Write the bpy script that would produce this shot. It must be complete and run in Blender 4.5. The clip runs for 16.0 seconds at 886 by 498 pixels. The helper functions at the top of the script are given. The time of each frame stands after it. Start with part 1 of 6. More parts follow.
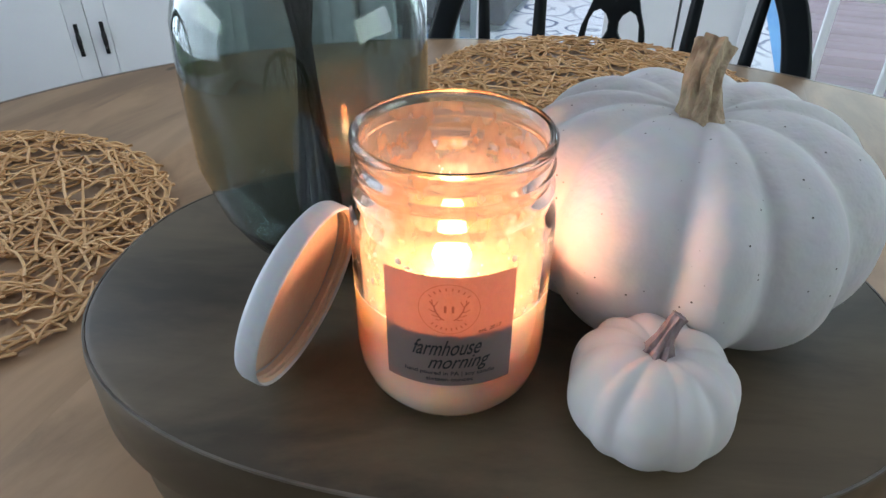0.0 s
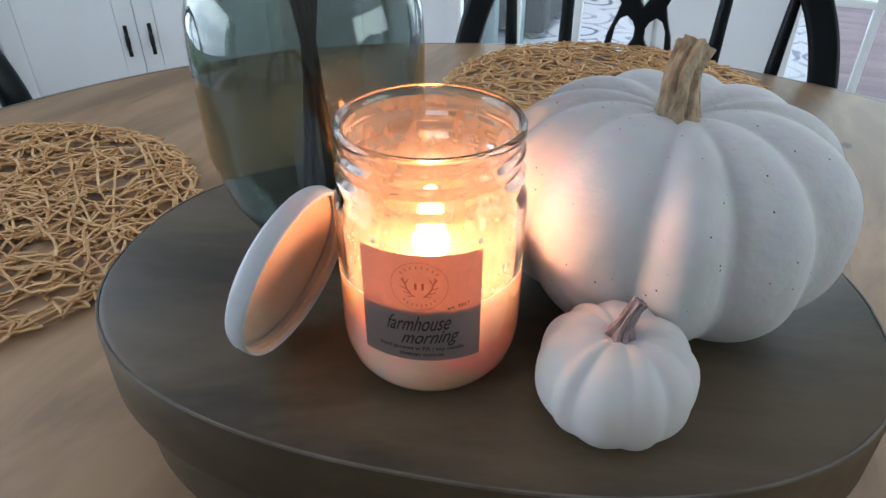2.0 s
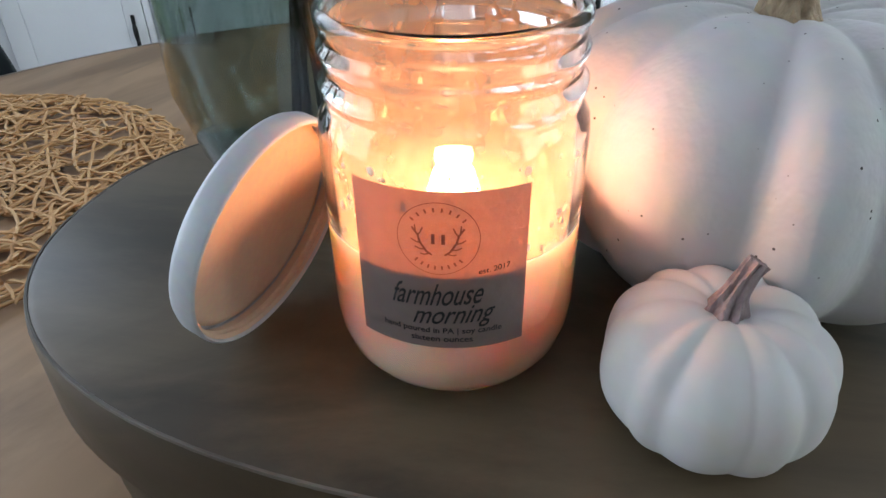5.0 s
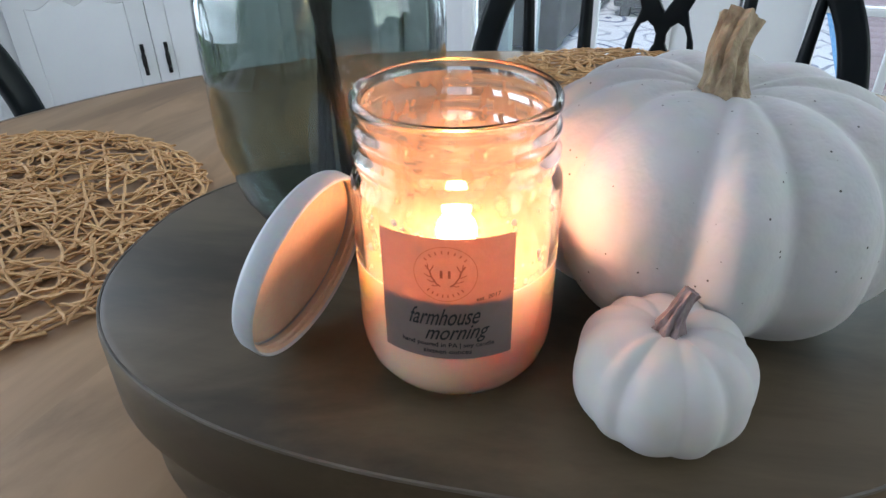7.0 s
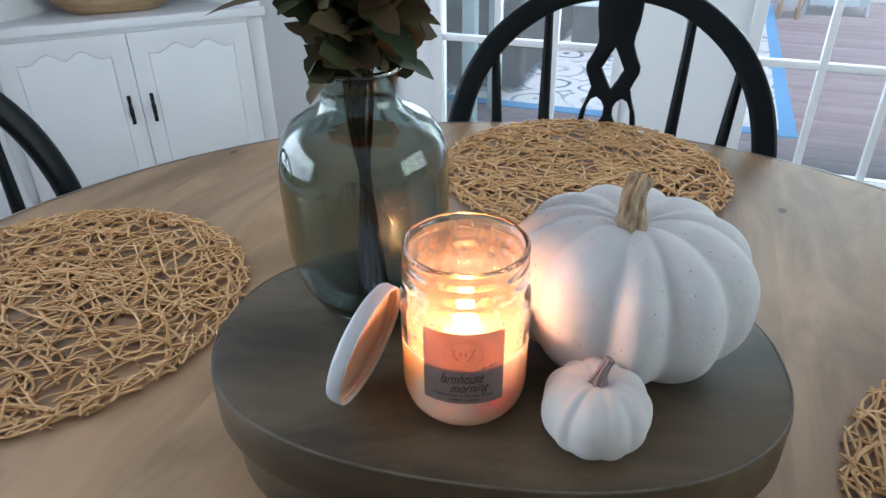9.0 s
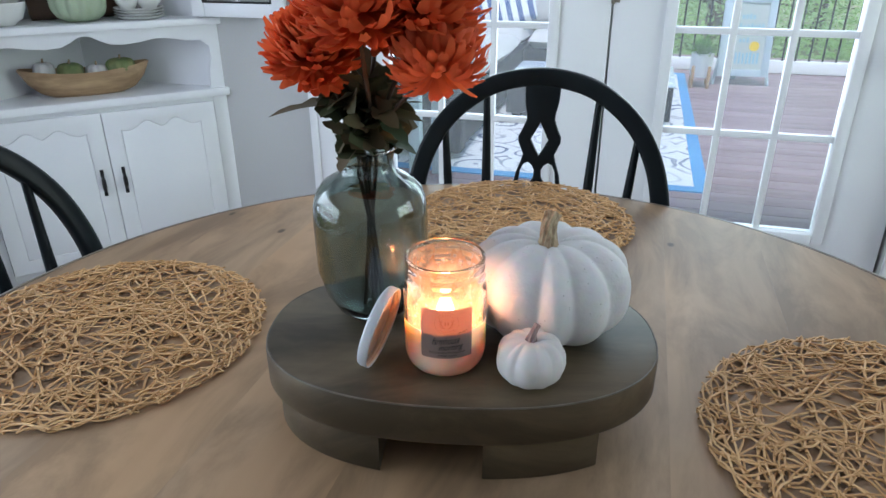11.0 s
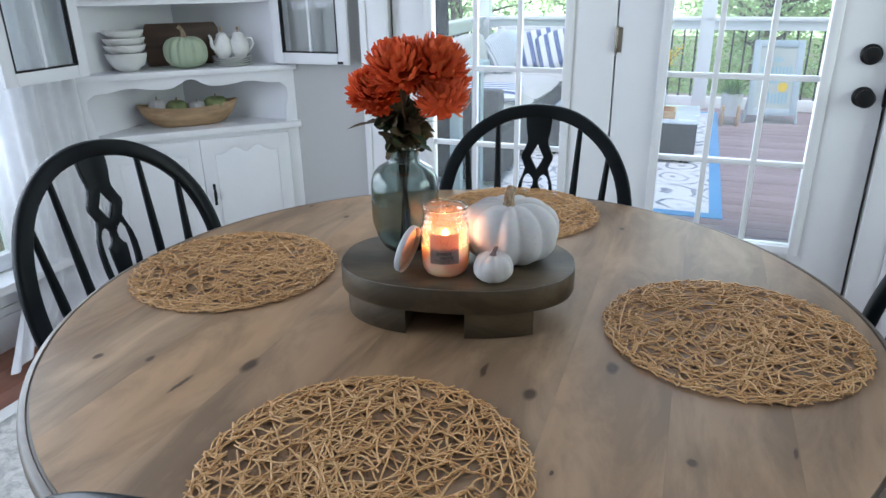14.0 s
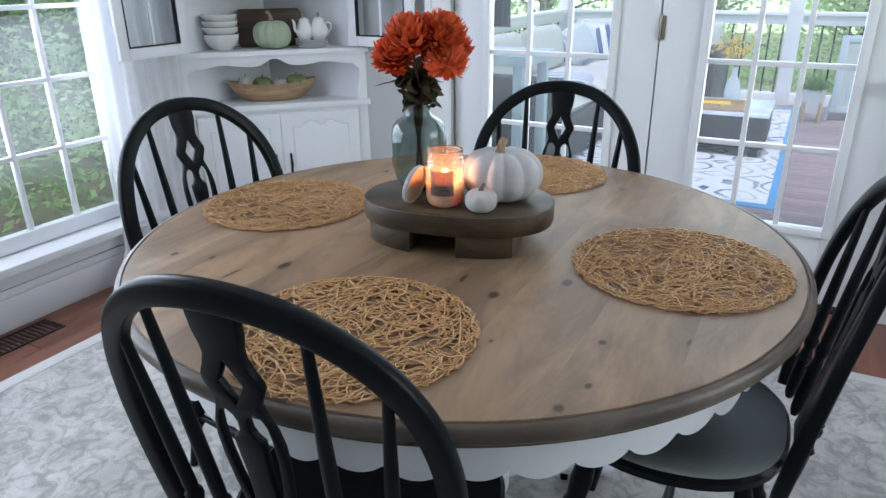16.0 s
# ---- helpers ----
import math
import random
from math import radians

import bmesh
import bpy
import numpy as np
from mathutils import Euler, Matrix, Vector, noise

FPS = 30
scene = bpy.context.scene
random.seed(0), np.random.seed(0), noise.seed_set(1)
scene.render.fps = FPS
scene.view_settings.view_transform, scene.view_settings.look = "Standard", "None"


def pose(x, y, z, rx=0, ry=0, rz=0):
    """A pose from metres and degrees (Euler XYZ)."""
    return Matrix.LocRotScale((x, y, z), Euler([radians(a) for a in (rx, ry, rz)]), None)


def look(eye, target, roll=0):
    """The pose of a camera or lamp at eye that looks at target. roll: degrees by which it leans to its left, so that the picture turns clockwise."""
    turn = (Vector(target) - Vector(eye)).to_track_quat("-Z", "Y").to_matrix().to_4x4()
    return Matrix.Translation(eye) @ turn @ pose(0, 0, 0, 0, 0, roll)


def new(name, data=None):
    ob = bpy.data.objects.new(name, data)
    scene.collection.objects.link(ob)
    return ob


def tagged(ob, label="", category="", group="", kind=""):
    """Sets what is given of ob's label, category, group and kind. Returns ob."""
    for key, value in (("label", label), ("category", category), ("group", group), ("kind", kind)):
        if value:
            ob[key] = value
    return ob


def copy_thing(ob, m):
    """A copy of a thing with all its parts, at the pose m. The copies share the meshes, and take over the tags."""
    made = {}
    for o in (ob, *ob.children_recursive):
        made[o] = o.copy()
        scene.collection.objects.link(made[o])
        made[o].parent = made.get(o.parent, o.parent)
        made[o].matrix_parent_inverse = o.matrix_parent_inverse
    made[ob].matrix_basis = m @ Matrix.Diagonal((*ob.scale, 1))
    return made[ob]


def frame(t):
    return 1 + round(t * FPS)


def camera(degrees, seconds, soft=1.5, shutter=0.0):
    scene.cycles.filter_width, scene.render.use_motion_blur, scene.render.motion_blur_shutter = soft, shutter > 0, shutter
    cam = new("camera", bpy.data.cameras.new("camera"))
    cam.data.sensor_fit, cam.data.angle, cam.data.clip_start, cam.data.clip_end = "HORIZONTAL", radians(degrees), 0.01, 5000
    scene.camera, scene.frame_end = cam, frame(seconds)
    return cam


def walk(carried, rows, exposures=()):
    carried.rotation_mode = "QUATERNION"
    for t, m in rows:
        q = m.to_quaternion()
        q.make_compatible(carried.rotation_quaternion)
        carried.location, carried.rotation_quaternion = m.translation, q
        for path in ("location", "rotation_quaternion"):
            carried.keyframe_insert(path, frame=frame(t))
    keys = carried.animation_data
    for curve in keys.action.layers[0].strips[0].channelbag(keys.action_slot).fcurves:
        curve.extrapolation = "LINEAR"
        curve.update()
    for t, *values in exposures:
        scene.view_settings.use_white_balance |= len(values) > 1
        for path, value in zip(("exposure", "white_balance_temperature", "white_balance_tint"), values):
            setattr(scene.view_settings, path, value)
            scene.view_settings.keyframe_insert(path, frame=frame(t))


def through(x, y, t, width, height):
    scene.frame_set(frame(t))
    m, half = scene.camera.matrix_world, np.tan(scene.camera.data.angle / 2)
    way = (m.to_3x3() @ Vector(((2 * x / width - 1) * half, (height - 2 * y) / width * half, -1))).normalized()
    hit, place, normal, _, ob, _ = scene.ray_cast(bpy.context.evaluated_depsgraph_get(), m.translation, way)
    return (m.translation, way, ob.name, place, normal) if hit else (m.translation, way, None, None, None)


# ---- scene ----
cam = camera(66.2, 16.0)
PATH = [
    (0, (0.003, -0.214, 1.054), (-0.046, 1.439, -0.072), 0.5),
    (0.5, (0.013, -0.213, 1.052), (-0.069, 1.444, -0.066), 0.1),
    (1, (0.021, -0.216, 1.052), (-0.091, 1.441, -0.062), 0.3),
    (1.5, (0.026, -0.226, 1.055), (-0.114, 1.431, -0.057), 0.3),
    (2, (0.027, -0.231, 1.056), (-0.131, 1.425, -0.055), 0.2),
    (2.5, (0.024, -0.218, 1.042), (-0.138, 1.444, -0.059), 0.3),
    (3, (0.021, -0.195, 1.021), (-0.153, 1.463, -0.084), -0.2),
    (3.5, (0.017, -0.183, 1.005), (-0.175, 1.467, -0.109), -0.4),
    (4, (0.017, -0.176, 1.0), (-0.182, 1.468, -0.121), -0.6),
    (6.5, (0.021, -0.2, 1.014), (-0.182, 1.474, -0.062), -0.9),
    (7, (0.021, -0.218, 1.033), (-0.181, 1.465, -0.029), -0.8),
    (7.5, (0.022, -0.239, 1.057), (-0.18, 1.451, 0.006), -0.8),
    (8, (0.027, -0.262, 1.089), (-0.174, 1.428, 0.038), -1.1),
    (8.5, (0.018, -0.292, 1.119), (-0.158, 1.41, 0.084), -0.7),
    (9, (0.008, -0.325, 1.143), (-0.102, 1.399, 0.135), -0.6),
    (9.5, (-0.002, -0.363, 1.164), (-0.033, 1.393, 0.206), -0.3),
    (10, (-0.014, -0.408, 1.184), (0.003, 1.373, 0.274), -0.3),
    (10.2, (-0.018, -0.426, 1.192), (0.025, 1.36, 0.293), -0.5),
    (12.3, (-0.002, -0.756, 1.265), (0.037, 1.089, 0.495), 0.3),
    (12.5, (0.007, -0.78, 1.275), (0.018, 1.06, 0.49), 0.2),
    (13, (0.015, -0.855, 1.275), (-0.028, 0.995, 0.515), 0.1),
    (13.5, (0.028, -0.919, 1.278), (-0.042, 0.938, 0.538), -0.3),
    (14, (0.046, -1.006, 1.286), (-0.046, 0.85, 0.547), -0.8),
    (14.5, (0.061, -1.08, 1.289), (-0.008, 0.774, 0.542), -0.5),
    (15, (0.101, -1.138, 1.286), (0.002, 0.721, 0.554), -0.5),
    (15.5, (0.16, -1.202, 1.282), (-0.05, 0.643, 0.539), -0.3),
    (16, (0.228, -1.266, 1.271), (-0.108, 0.557, 0.521), -0.6),
]
walk(cam, [(t, look(eye, target, roll)) for t, eye, target, roll in PATH], exposures=((0, 0.33, 5950, 15), (4, 0.29, 5950, 15), (7, 0.4, 5950, 15), (10, 0.5, 5950, 15), (12.5, 0.47, 5950, 15), (16, 0.41, 6060, 19)))

# ---- world, sun, large lights ----
ROOM_TURN = -17.5
ROOM = pose(0, 0, 0, 0, 0, ROOM_TURN)
TABLE_Z, TRAY_Z = 0.76, 0.847
DOOR_D, WIN_S, EAST_S, SOUTH_D, HIGH = 1.72, -2.0, 2.7, -3.4, 2.45
world = bpy.data.worlds.new("world")
scene.world = world
world.use_nodes = True
wn = world.node_tree.nodes
sky = wn.new("ShaderNodeTexSky")
sky.sky_type, sky.sun_disc = "NISHITA", False
sky.sun_elevation, sky.sun_rotation = radians(65), radians(197)
wn["Background"].inputs[1].default_value = 0.172
world.node_tree.links.new(sky.outputs[0], wn["Background"].inputs[0])


def lamp(name, kind, m, energy, color, **values):
    data = bpy.data.lights.new(name, kind)
    data.energy, data.color = energy, color
    for key, value in values.items():
        if key == "size":
            data.shape, data.size, data.size_y = "RECTANGLE", value[0], value[1]
        elif key == "radius":
            data.shadow_soft_size = value
        elif key == "angle":
            data.angle = radians(value)
    ob = new(name, data)
    ob.matrix_world = m
    return ob


lamp("sun", "SUN", ROOM @ look((0.3, -1, 9), (0, 3.2, 0)), 1.6, (1.0, 0.96, 0.9), angle=12)
# daylight of the window bank and of the glazed doors, with an added side fill
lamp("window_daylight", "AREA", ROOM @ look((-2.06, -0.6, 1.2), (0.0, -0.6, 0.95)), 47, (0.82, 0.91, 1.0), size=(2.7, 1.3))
# no such source is seen; this fill brightens the hutch from the east
lamp("side_fill", "AREA", ROOM @ look((EAST_S + 0.06, 0.45, 1.5), (0.0, 0.3, 1.3)), 21, (0.9, 0.95, 1.0), size=(1.9, 1.2))
lamp("door_daylight", "AREA", ROOM @ look((0.05, 1.9, 1.25), (0.05, 0.0, 0.75)), 17, (0.82, 0.91, 1.0), size=(1.5, 1.5))
# the candle's flame
lamp("candle_light", "POINT", pose(0.0, 0.0, 0.912), 0.082, (1.0, 0.26, 0.06), radius=0.006)


# ---- materials ----
def material(name, color=(0.8, 0.8, 0.8), rough=0.5, metal=0.0, **values):
    m = bpy.data.materials.new(name)
    m.use_nodes = True
    b = m.node_tree.nodes["Principled BSDF"]
    b.inputs["Base Color"].default_value = (*color, 1)
    b.inputs["Roughness"].default_value, b.inputs["Metallic"].default_value = rough, metal
    for key, value in values.items():
        b.inputs[key.replace("_", " ")].default_value = value
    return m


def node(m, kind, inputs=None, **props):
    n = m.node_tree.nodes.new("ShaderNode" + kind)
    if "operation" in props:
        n.operation = props["operation"]
    if "data_type" in props:
        n.data_type = props["data_type"]
    if "blend_type" in props:
        n.blend_type = props["blend_type"]
    if "bands_direction" in props:
        n.bands_direction = props["bands_direction"]
    for key, value in (inputs or {}).items():
        if hasattr(value, "is_output"):
            m.node_tree.links.new(value, n.inputs[key])
        else:
            n.inputs[key].default_value = value
    return n


def bsdf(m):
    return m.node_tree.nodes["Principled BSDF"]


def coords(m, scale=(1, 1, 1), rot=(0, 0, 0), shift=False):
    tc = node(m, "TexCoord")
    mp = node(m, "Mapping", {"Vector": tc.outputs["Object"], "Scale": scale, "Rotation": rot})
    if shift:
        info = node(m, "ObjectInfo")
        add = node(m, "VectorMath", {0: mp.outputs[0], 1: node(m, "VectorMath", {0: (37.0, 91.0, 13.0), 3: info.outputs["Random"]}, operation="SCALE").outputs[0]})
        return add.outputs[0]
    return mp.outputs[0]


def ramp(m, fac, stops):
    r = node(m, "ValToRGB", {"Fac": fac})
    e = r.color_ramp.elements
    while len(e) < len(stops):
        e.new(0.5)
    for el, (p, c) in zip(e, stops):
        el.position, el.color = p, (*c, 1)
    return r.outputs["Color"]


def mix(m, fac, a, b, blend="MIX"):
    n = node(m, "Mix", data_type="RGBA", blend_type=blend)
    for i, v in ((0, fac), (6, a), (7, b)):
        if hasattr(v, "is_output"):
            m.node_tree.links.new(v, n.inputs[i])
        else:
            n.inputs[i].default_value = v if i == 0 else (*v, 1)
    return n.outputs[2]


def link(m, out, name):
    m.node_tree.links.new(out, bsdf(m).inputs[name])


def bump(m, height, strength, distance):
    b = node(m, "Bump", {"Strength": strength, "Distance": distance, "Height": height})
    link(m, b.outputs[0], "Normal")


def noisy(name, c1, c2, scale=6.0, rough=0.5, grain=150.0, relief=0.12, stretch=(1, 1, 1), r2=None, detail=5.0, **values):
    """Two-scale varied paint, cloth or stone: broad stains, fine grain and relief."""
    m = material(name, c1, rough, **values)
    v = coords(m, stretch)
    big = node(m, "TexNoise", {"Vector": v, "Scale": scale, "Detail": detail})
    fine = node(m, "TexNoise", {"Vector": v, "Scale": grain, "Detail": 3.0})
    f = node(m, "MapRange", {"Value": big.outputs[0], "From Min": 0.3, "From Max": 0.7})
    col = mix(m, f.outputs[0], c1, c2)
    col = mix(m, 0.12, col, fine.outputs[1], "OVERLAY")
    link(m, col, "Base Color")
    rr = node(m, "MapRange", {"Value": big.outputs[0], "To Min": rough, "To Max": r2 if r2 else min(1.0, rough + 0.12)})
    link(m, rr.outputs[0], "Roughness")
    bump(m, fine.outputs[0], relief, 0.002)
    return m


def wood(name, dark, light, grain_axis="Y", scale=1.0, rough=0.45, shift=True, knots=(), tint=0.3, blotch=0.0, spread=0.04):
    m = material(name, light, rough)
    st = {"X": (1.2, 14, 14), "Y": (14, 1.2, 14), "Z": (14, 14, 1.2)}[grain_axis]
    v = coords(m, [scale * a for a in st], shift=shift)
    warp = node(m, "TexNoise", {"Vector": v, "Scale": 0.8, "Detail": 3.0})
    vv = mix(m, 0.35, v, warp.outputs[1])
    g = node(m, "TexNoise", {"Vector": vv, "Scale": 1.3, "Detail": 7.0, "Roughness": 0.62})
    fine = node(m, "TexNoise", {"Vector": v, "Scale": 9.0, "Detail": 3.0})
    col = ramp(m, g.outputs[0], [(0.3, dark), (0.48, [(a + b) / 2 for a, b in zip(dark, light)]), (0.62, light), (0.8, [min(1, 1.12 * a) for a in light])])
    v2 = coords(m, (3.2 * scale, 2.2 * scale, 3.2 * scale), shift=shift)
    patch = node(m, "TexNoise", {"Vector": v2, "Scale": 1.6, "Detail": 3.0})
    pf = node(m, "MapRange", {"Value": patch.outputs[0], "From Min": 0.42, "From Max": 0.68, "To Max": tint})
    col = mix(m, pf.outputs[0], col, [0.6 * a for a in dark])
    if blotch:
        v4 = coords(m, (1.0, 0.3, 1.0) if grain_axis == "Y" else (0.4, 1.0, 1.0), shift=spread > 0.05)
        smear = node(m, "TexNoise", {"Vector": v4, "Scale": 11.0, "Detail": 9.0, "Roughness": 0.62, "Distortion": 0.6})
        sf = node(m, "MapRange", {"Value": smear.outputs[0], "From Min": 0.41, "From Max": 0.59, "To Min": 1.0 - blotch, "To Max": 1.0 + 0.7 * blotch})
        warm = node(m, "TexNoise", {"Vector": v4, "Scale": 4.0, "Detail": 5.0})
        wf = node(m, "MapRange", {"Value": warm.outputs[0], "From Min": 0.45, "From Max": 0.65, "To Max": 0.5})
        col = mix(m, wf.outputs[0], col, [light[0] * 1.0, light[1] * 0.88, light[2] * 0.72])
        hs = node(m, "HueSaturation", {"Color": col, "Value": sf.outputs[0]})
        col = hs.outputs[0]
    if knots:
        v3 = coords(m)
        w3 = node(m, "TexNoise", {"Vector": v3, "Scale": 30.0, "Detail": 4.0})
        field = None
        for kx, ky, kr, ke in knots:
            c = node(m, "VectorMath", {0: mix(m, 0.012, v3, w3.outputs[1]), 1: (-kx, -ky, 0.0)}, operation="ADD")
            q = node(m, "VectorMath", {0: c.outputs[0], 1: (1 / kr, 1 / (kr * ke), 0.0)}, operation="MULTIPLY")
            ln = node(m, "VectorMath", {0: q.outputs[0]}, operation="LENGTH")
            field = ln.outputs["Value"] if field is None else node(m, "Math", {0: field, 1: ln.outputs["Value"]}, operation="MINIMUM").outputs[0]
        halo = node(m, "MapRange", {"Value": field, "From Min": 0.6, "From Max": 3.2, "To Min": 0.38, "To Max": 0.0})
        col = mix(m, halo.outputs[0], col, [0.75 * a for a in dark])
        core = node(m, "MapRange", {"Value": field, "From Min": 0.45, "From Max": 0.85, "To Min": 0.9, "To Max": 0.0})
        col = mix(m, core.outputs[0], col, [0.25 * a for a in dark])
    info = node(m, "ObjectInfo")
    val = node(m, "MapRange", {"Value": info.outputs["Random"], "To Min": 1 - spread, "To Max": 1 + spread})
    hsv = node(m, "HueSaturation", {"Color": col, "Value": val.outputs[0]})
    link(m, hsv.outputs[0], "Base Color")
    rr = node(m, "MapRange", {"Value": g.outputs[0], "To Min": rough - 0.06, "To Max": rough + 0.12})
    link(m, rr.outputs[0], "Roughness")
    bump(m, fine.outputs[0], 0.06, 0.001)
    return m


WALL = noisy("grey_wall_paint", (0.5, 0.5, 0.49), (0.54, 0.54, 0.53), 1.5, 0.75, 260, 0.1)
CEIL = noisy("ceiling_paint", (0.8, 0.8, 0.79), (0.76, 0.76, 0.75), 1.5, 0.85, 200, 0.15)
TRIM = noisy("white_trim_paint", (0.86, 0.87, 0.88), (0.82, 0.83, 0.85), 3.0, 0.38, 120, 0.05)
HUTCH = noisy("white_furniture_paint", (0.87, 0.88, 0.9), (0.82, 0.83, 0.86), 4.0, 0.42, 140, 0.06)
BLACK = noisy("black_chair_lacquer", (0.006, 0.008, 0.0095), (0.011, 0.014, 0.016), 9.0, 0.26, 90, 0.05, Specular_IOR_Level=0.1)
METAL = noisy("black_iron", (0.012, 0.012, 0.013), (0.03, 0.03, 0.03), 20.0, 0.38, 300, 0.05, metal=0.6)
STEEL = material("brushed_steel", (0.33, 0.3, 0.25), 0.4, 1.0)
# dark knots and checks of the table boards: place, half width, stretch along the grain
KNOTS = ((-0.211, -0.301, 0.013, 2.2), (0.117, -0.204, 0.006, 4.5), (0.399, -0.317, 0.008, 1.2), (0.513, -0.262, 0.0045, 4.0), (0.394, -0.504, 0.011, 1.3), (-0.274, -0.374, 0.005, 7.0), (-0.444, -0.352, 0.008, 1.6), (0.191, -0.243, 0.012, 1.6), (0.287, -0.139, 0.012, 2.0), (0.414, -0.438, 0.007, 1.5), (-0.501, -0.136, 0.006, 1.5), (-0.509, 0.386, 0.006, 2.0), (-0.389, 0.34, 0.009, 1.4), (0.236, 0.453, 0.008, 1.5), (0.25, -0.387, 0.003, 2.0), (-0.365, -0.334, 0.008, 1.5))
TABLE = wood("table_wood", (0.235, 0.145, 0.083), (0.36, 0.245, 0.152), "Y", 0.55, 0.42, False, KNOTS, 0.32, 0.26, 0.085)
bsdf(TABLE).inputs["Specular IOR Level"].default_value = 0.35
EDGE = wood("table_edge_wood", (0.085, 0.066, 0.048), (0.165, 0.132, 0.1), "X", 1.0, 0.4, False, (), 0.2, 0.2)
FLOORW = wood("floor_wood", (0.11, 0.04, 0.022), (0.28, 0.115, 0.065), "Y", 0.8, 0.32, True, (), 0.3)
DECK = wood("deck_wood", (0.25, 0.175, 0.185), (0.36, 0.27, 0.285), "X", 0.5, 0.6, True, (), 0.2)
RISER = wood("grey_brown_tray_wood", (0.04, 0.032, 0.021), (0.096, 0.073, 0.047), "X", 1.2, 0.4, False, (), 0.35, 0.42)
bsdf(RISER).inputs["Specular IOR Level"].default_value = 0.35
WORNLIT = noisy("worn_lit_tray_edge", (0.16, 0.14, 0.115), (0.06, 0.05, 0.038), 35.0, 0.45, 300, 0.1)
BOWLW = wood("bowl_wood", (0.24, 0.14, 0.07), (0.5, 0.34, 0.19), "X", 2.5, 0.5, False, (), 0.2)
BOARDW = wood("dark_board_wood", (0.05, 0.028, 0.018), (0.13, 0.075, 0.045), "X", 2.0, 0.45, False, (), 0.2)
LIGHTW = wood("light_stand_wood", (0.34, 0.2, 0.1), (0.6, 0.42, 0.25), "Z", 2.5, 0.5, False, (), 0.1)
CERAMIC = noisy("white_ceramic", (0.82, 0.82, 0.8), (0.76, 0.76, 0.74), 8.0, 0.22, 200, 0.02)
SAGE = noisy("sage_green_ceramic", (0.44, 0.52, 0.37), (0.38, 0.46, 0.32), 14.0, 0.5, 200, 0.1)
GOURD = noisy("green_gourd", (0.12, 0.17, 0.06), (0.25, 0.27, 0.11), 25.0, 0.5, 200, 0.15)
LIDW = noisy("white_lid_plastic", (0.5, 0.52, 0.555), (0.46, 0.48, 0.52), 12.0, 0.36, 300, 0.03)
# lid inside: warm tone stands in for the candle's glow on it
LIDGLOW = noisy("candle_tinted_lid_inside", (0.66, 0.5, 0.37), (0.6, 0.45, 0.33), 30.0, 0.6, 400, 0.1)
SOFAF = noisy("black_wicker", (0.014, 0.015, 0.017), (0.03, 0.032, 0.035), 30.0, 0.55, 90, 0.6)
CUSHION = noisy("cream_cushion_cloth", (0.58, 0.575, 0.55), (0.5, 0.5, 0.48), 4.0, 0.9, 300, 0.3)
BLUEP = noisy("pale_blue_cloth", (0.42, 0.55, 0.66), (0.6, 0.68, 0.72), 12.0, 0.9, 300, 0.3)
YELLOW = noisy("yellow_petals", (0.82, 0.6, 0.02), (0.7, 0.45, 0.01), 40.0, 0.6, 300, 0.1)
POT = noisy("white_planter", (0.78, 0.8, 0.8), (0.7, 0.72, 0.73), 6.0, 0.5, 150, 0.05)
BLUEV = noisy("pale_blue_glaze_and_reflection", (0.5, 0.58, 0.68), (0.62, 0.68, 0.74), 6.0, 0.2, 150, 0.02)
SIGNF = noisy("weathered_blue_frame", (0.36, 0.46, 0.54), (0.5, 0.58, 0.62), 10.0, 0.7, 120, 0.2)
SIGNB = noisy("sign_board", (0.5, 0.54, 0.5), (0.44, 0.5, 0.48), 6.0, 0.7, 120, 0.1)
SIGNL = material("sign_paint_lines", (0.26, 0.46, 0.56), 0.6)
INK = material("label_ink", (0.02, 0.015, 0.015), 0.6)
INK2 = material("faded_ink", (0.16, 0.075, 0.05), 0.6)
BARK = noisy("bark", (0.09, 0.07, 0.055), (0.16, 0.13, 0.1), 5.0, 0.9, 30, 0.6, stretch=(3, 3, 0.6))
DARKC = noisy("dark_outdoor_cloth", (0.018, 0.024, 0.028), (0.03, 0.038, 0.042), 6.0, 0.85, 200, 0.3)


def petal_material(name, c1, c2, trans=0.35):
    m = material(name, c1, 0.6)
    v = coords(m)
    n = node(m, "TexNoise", {"Vector": v, "Scale": 60.0, "Detail": 3.0})
    geo = node(m, "NewGeometry")
    f = node(m, "MapRange", {"Value": geo.outputs["Random Per Island"], "To Min": 0.0, "To Max": 0.75})
    col = mix(m, f.outputs[0], c1, c2)
    col = mix(m, 0.15, col, n.outputs[1], "OVERLAY")
    link(m, col, "Base Color")
    tr = node(m, "BsdfTranslucent", {"Color": col})
    sh = node(m, "MixShader", {0: trans, 1: bsdf(m).outputs[0], 2: tr.outputs[0]})
    m.node_tree.links.new(sh.outputs[0], m.node_tree.nodes["Material Output"].inputs[0])
    return m


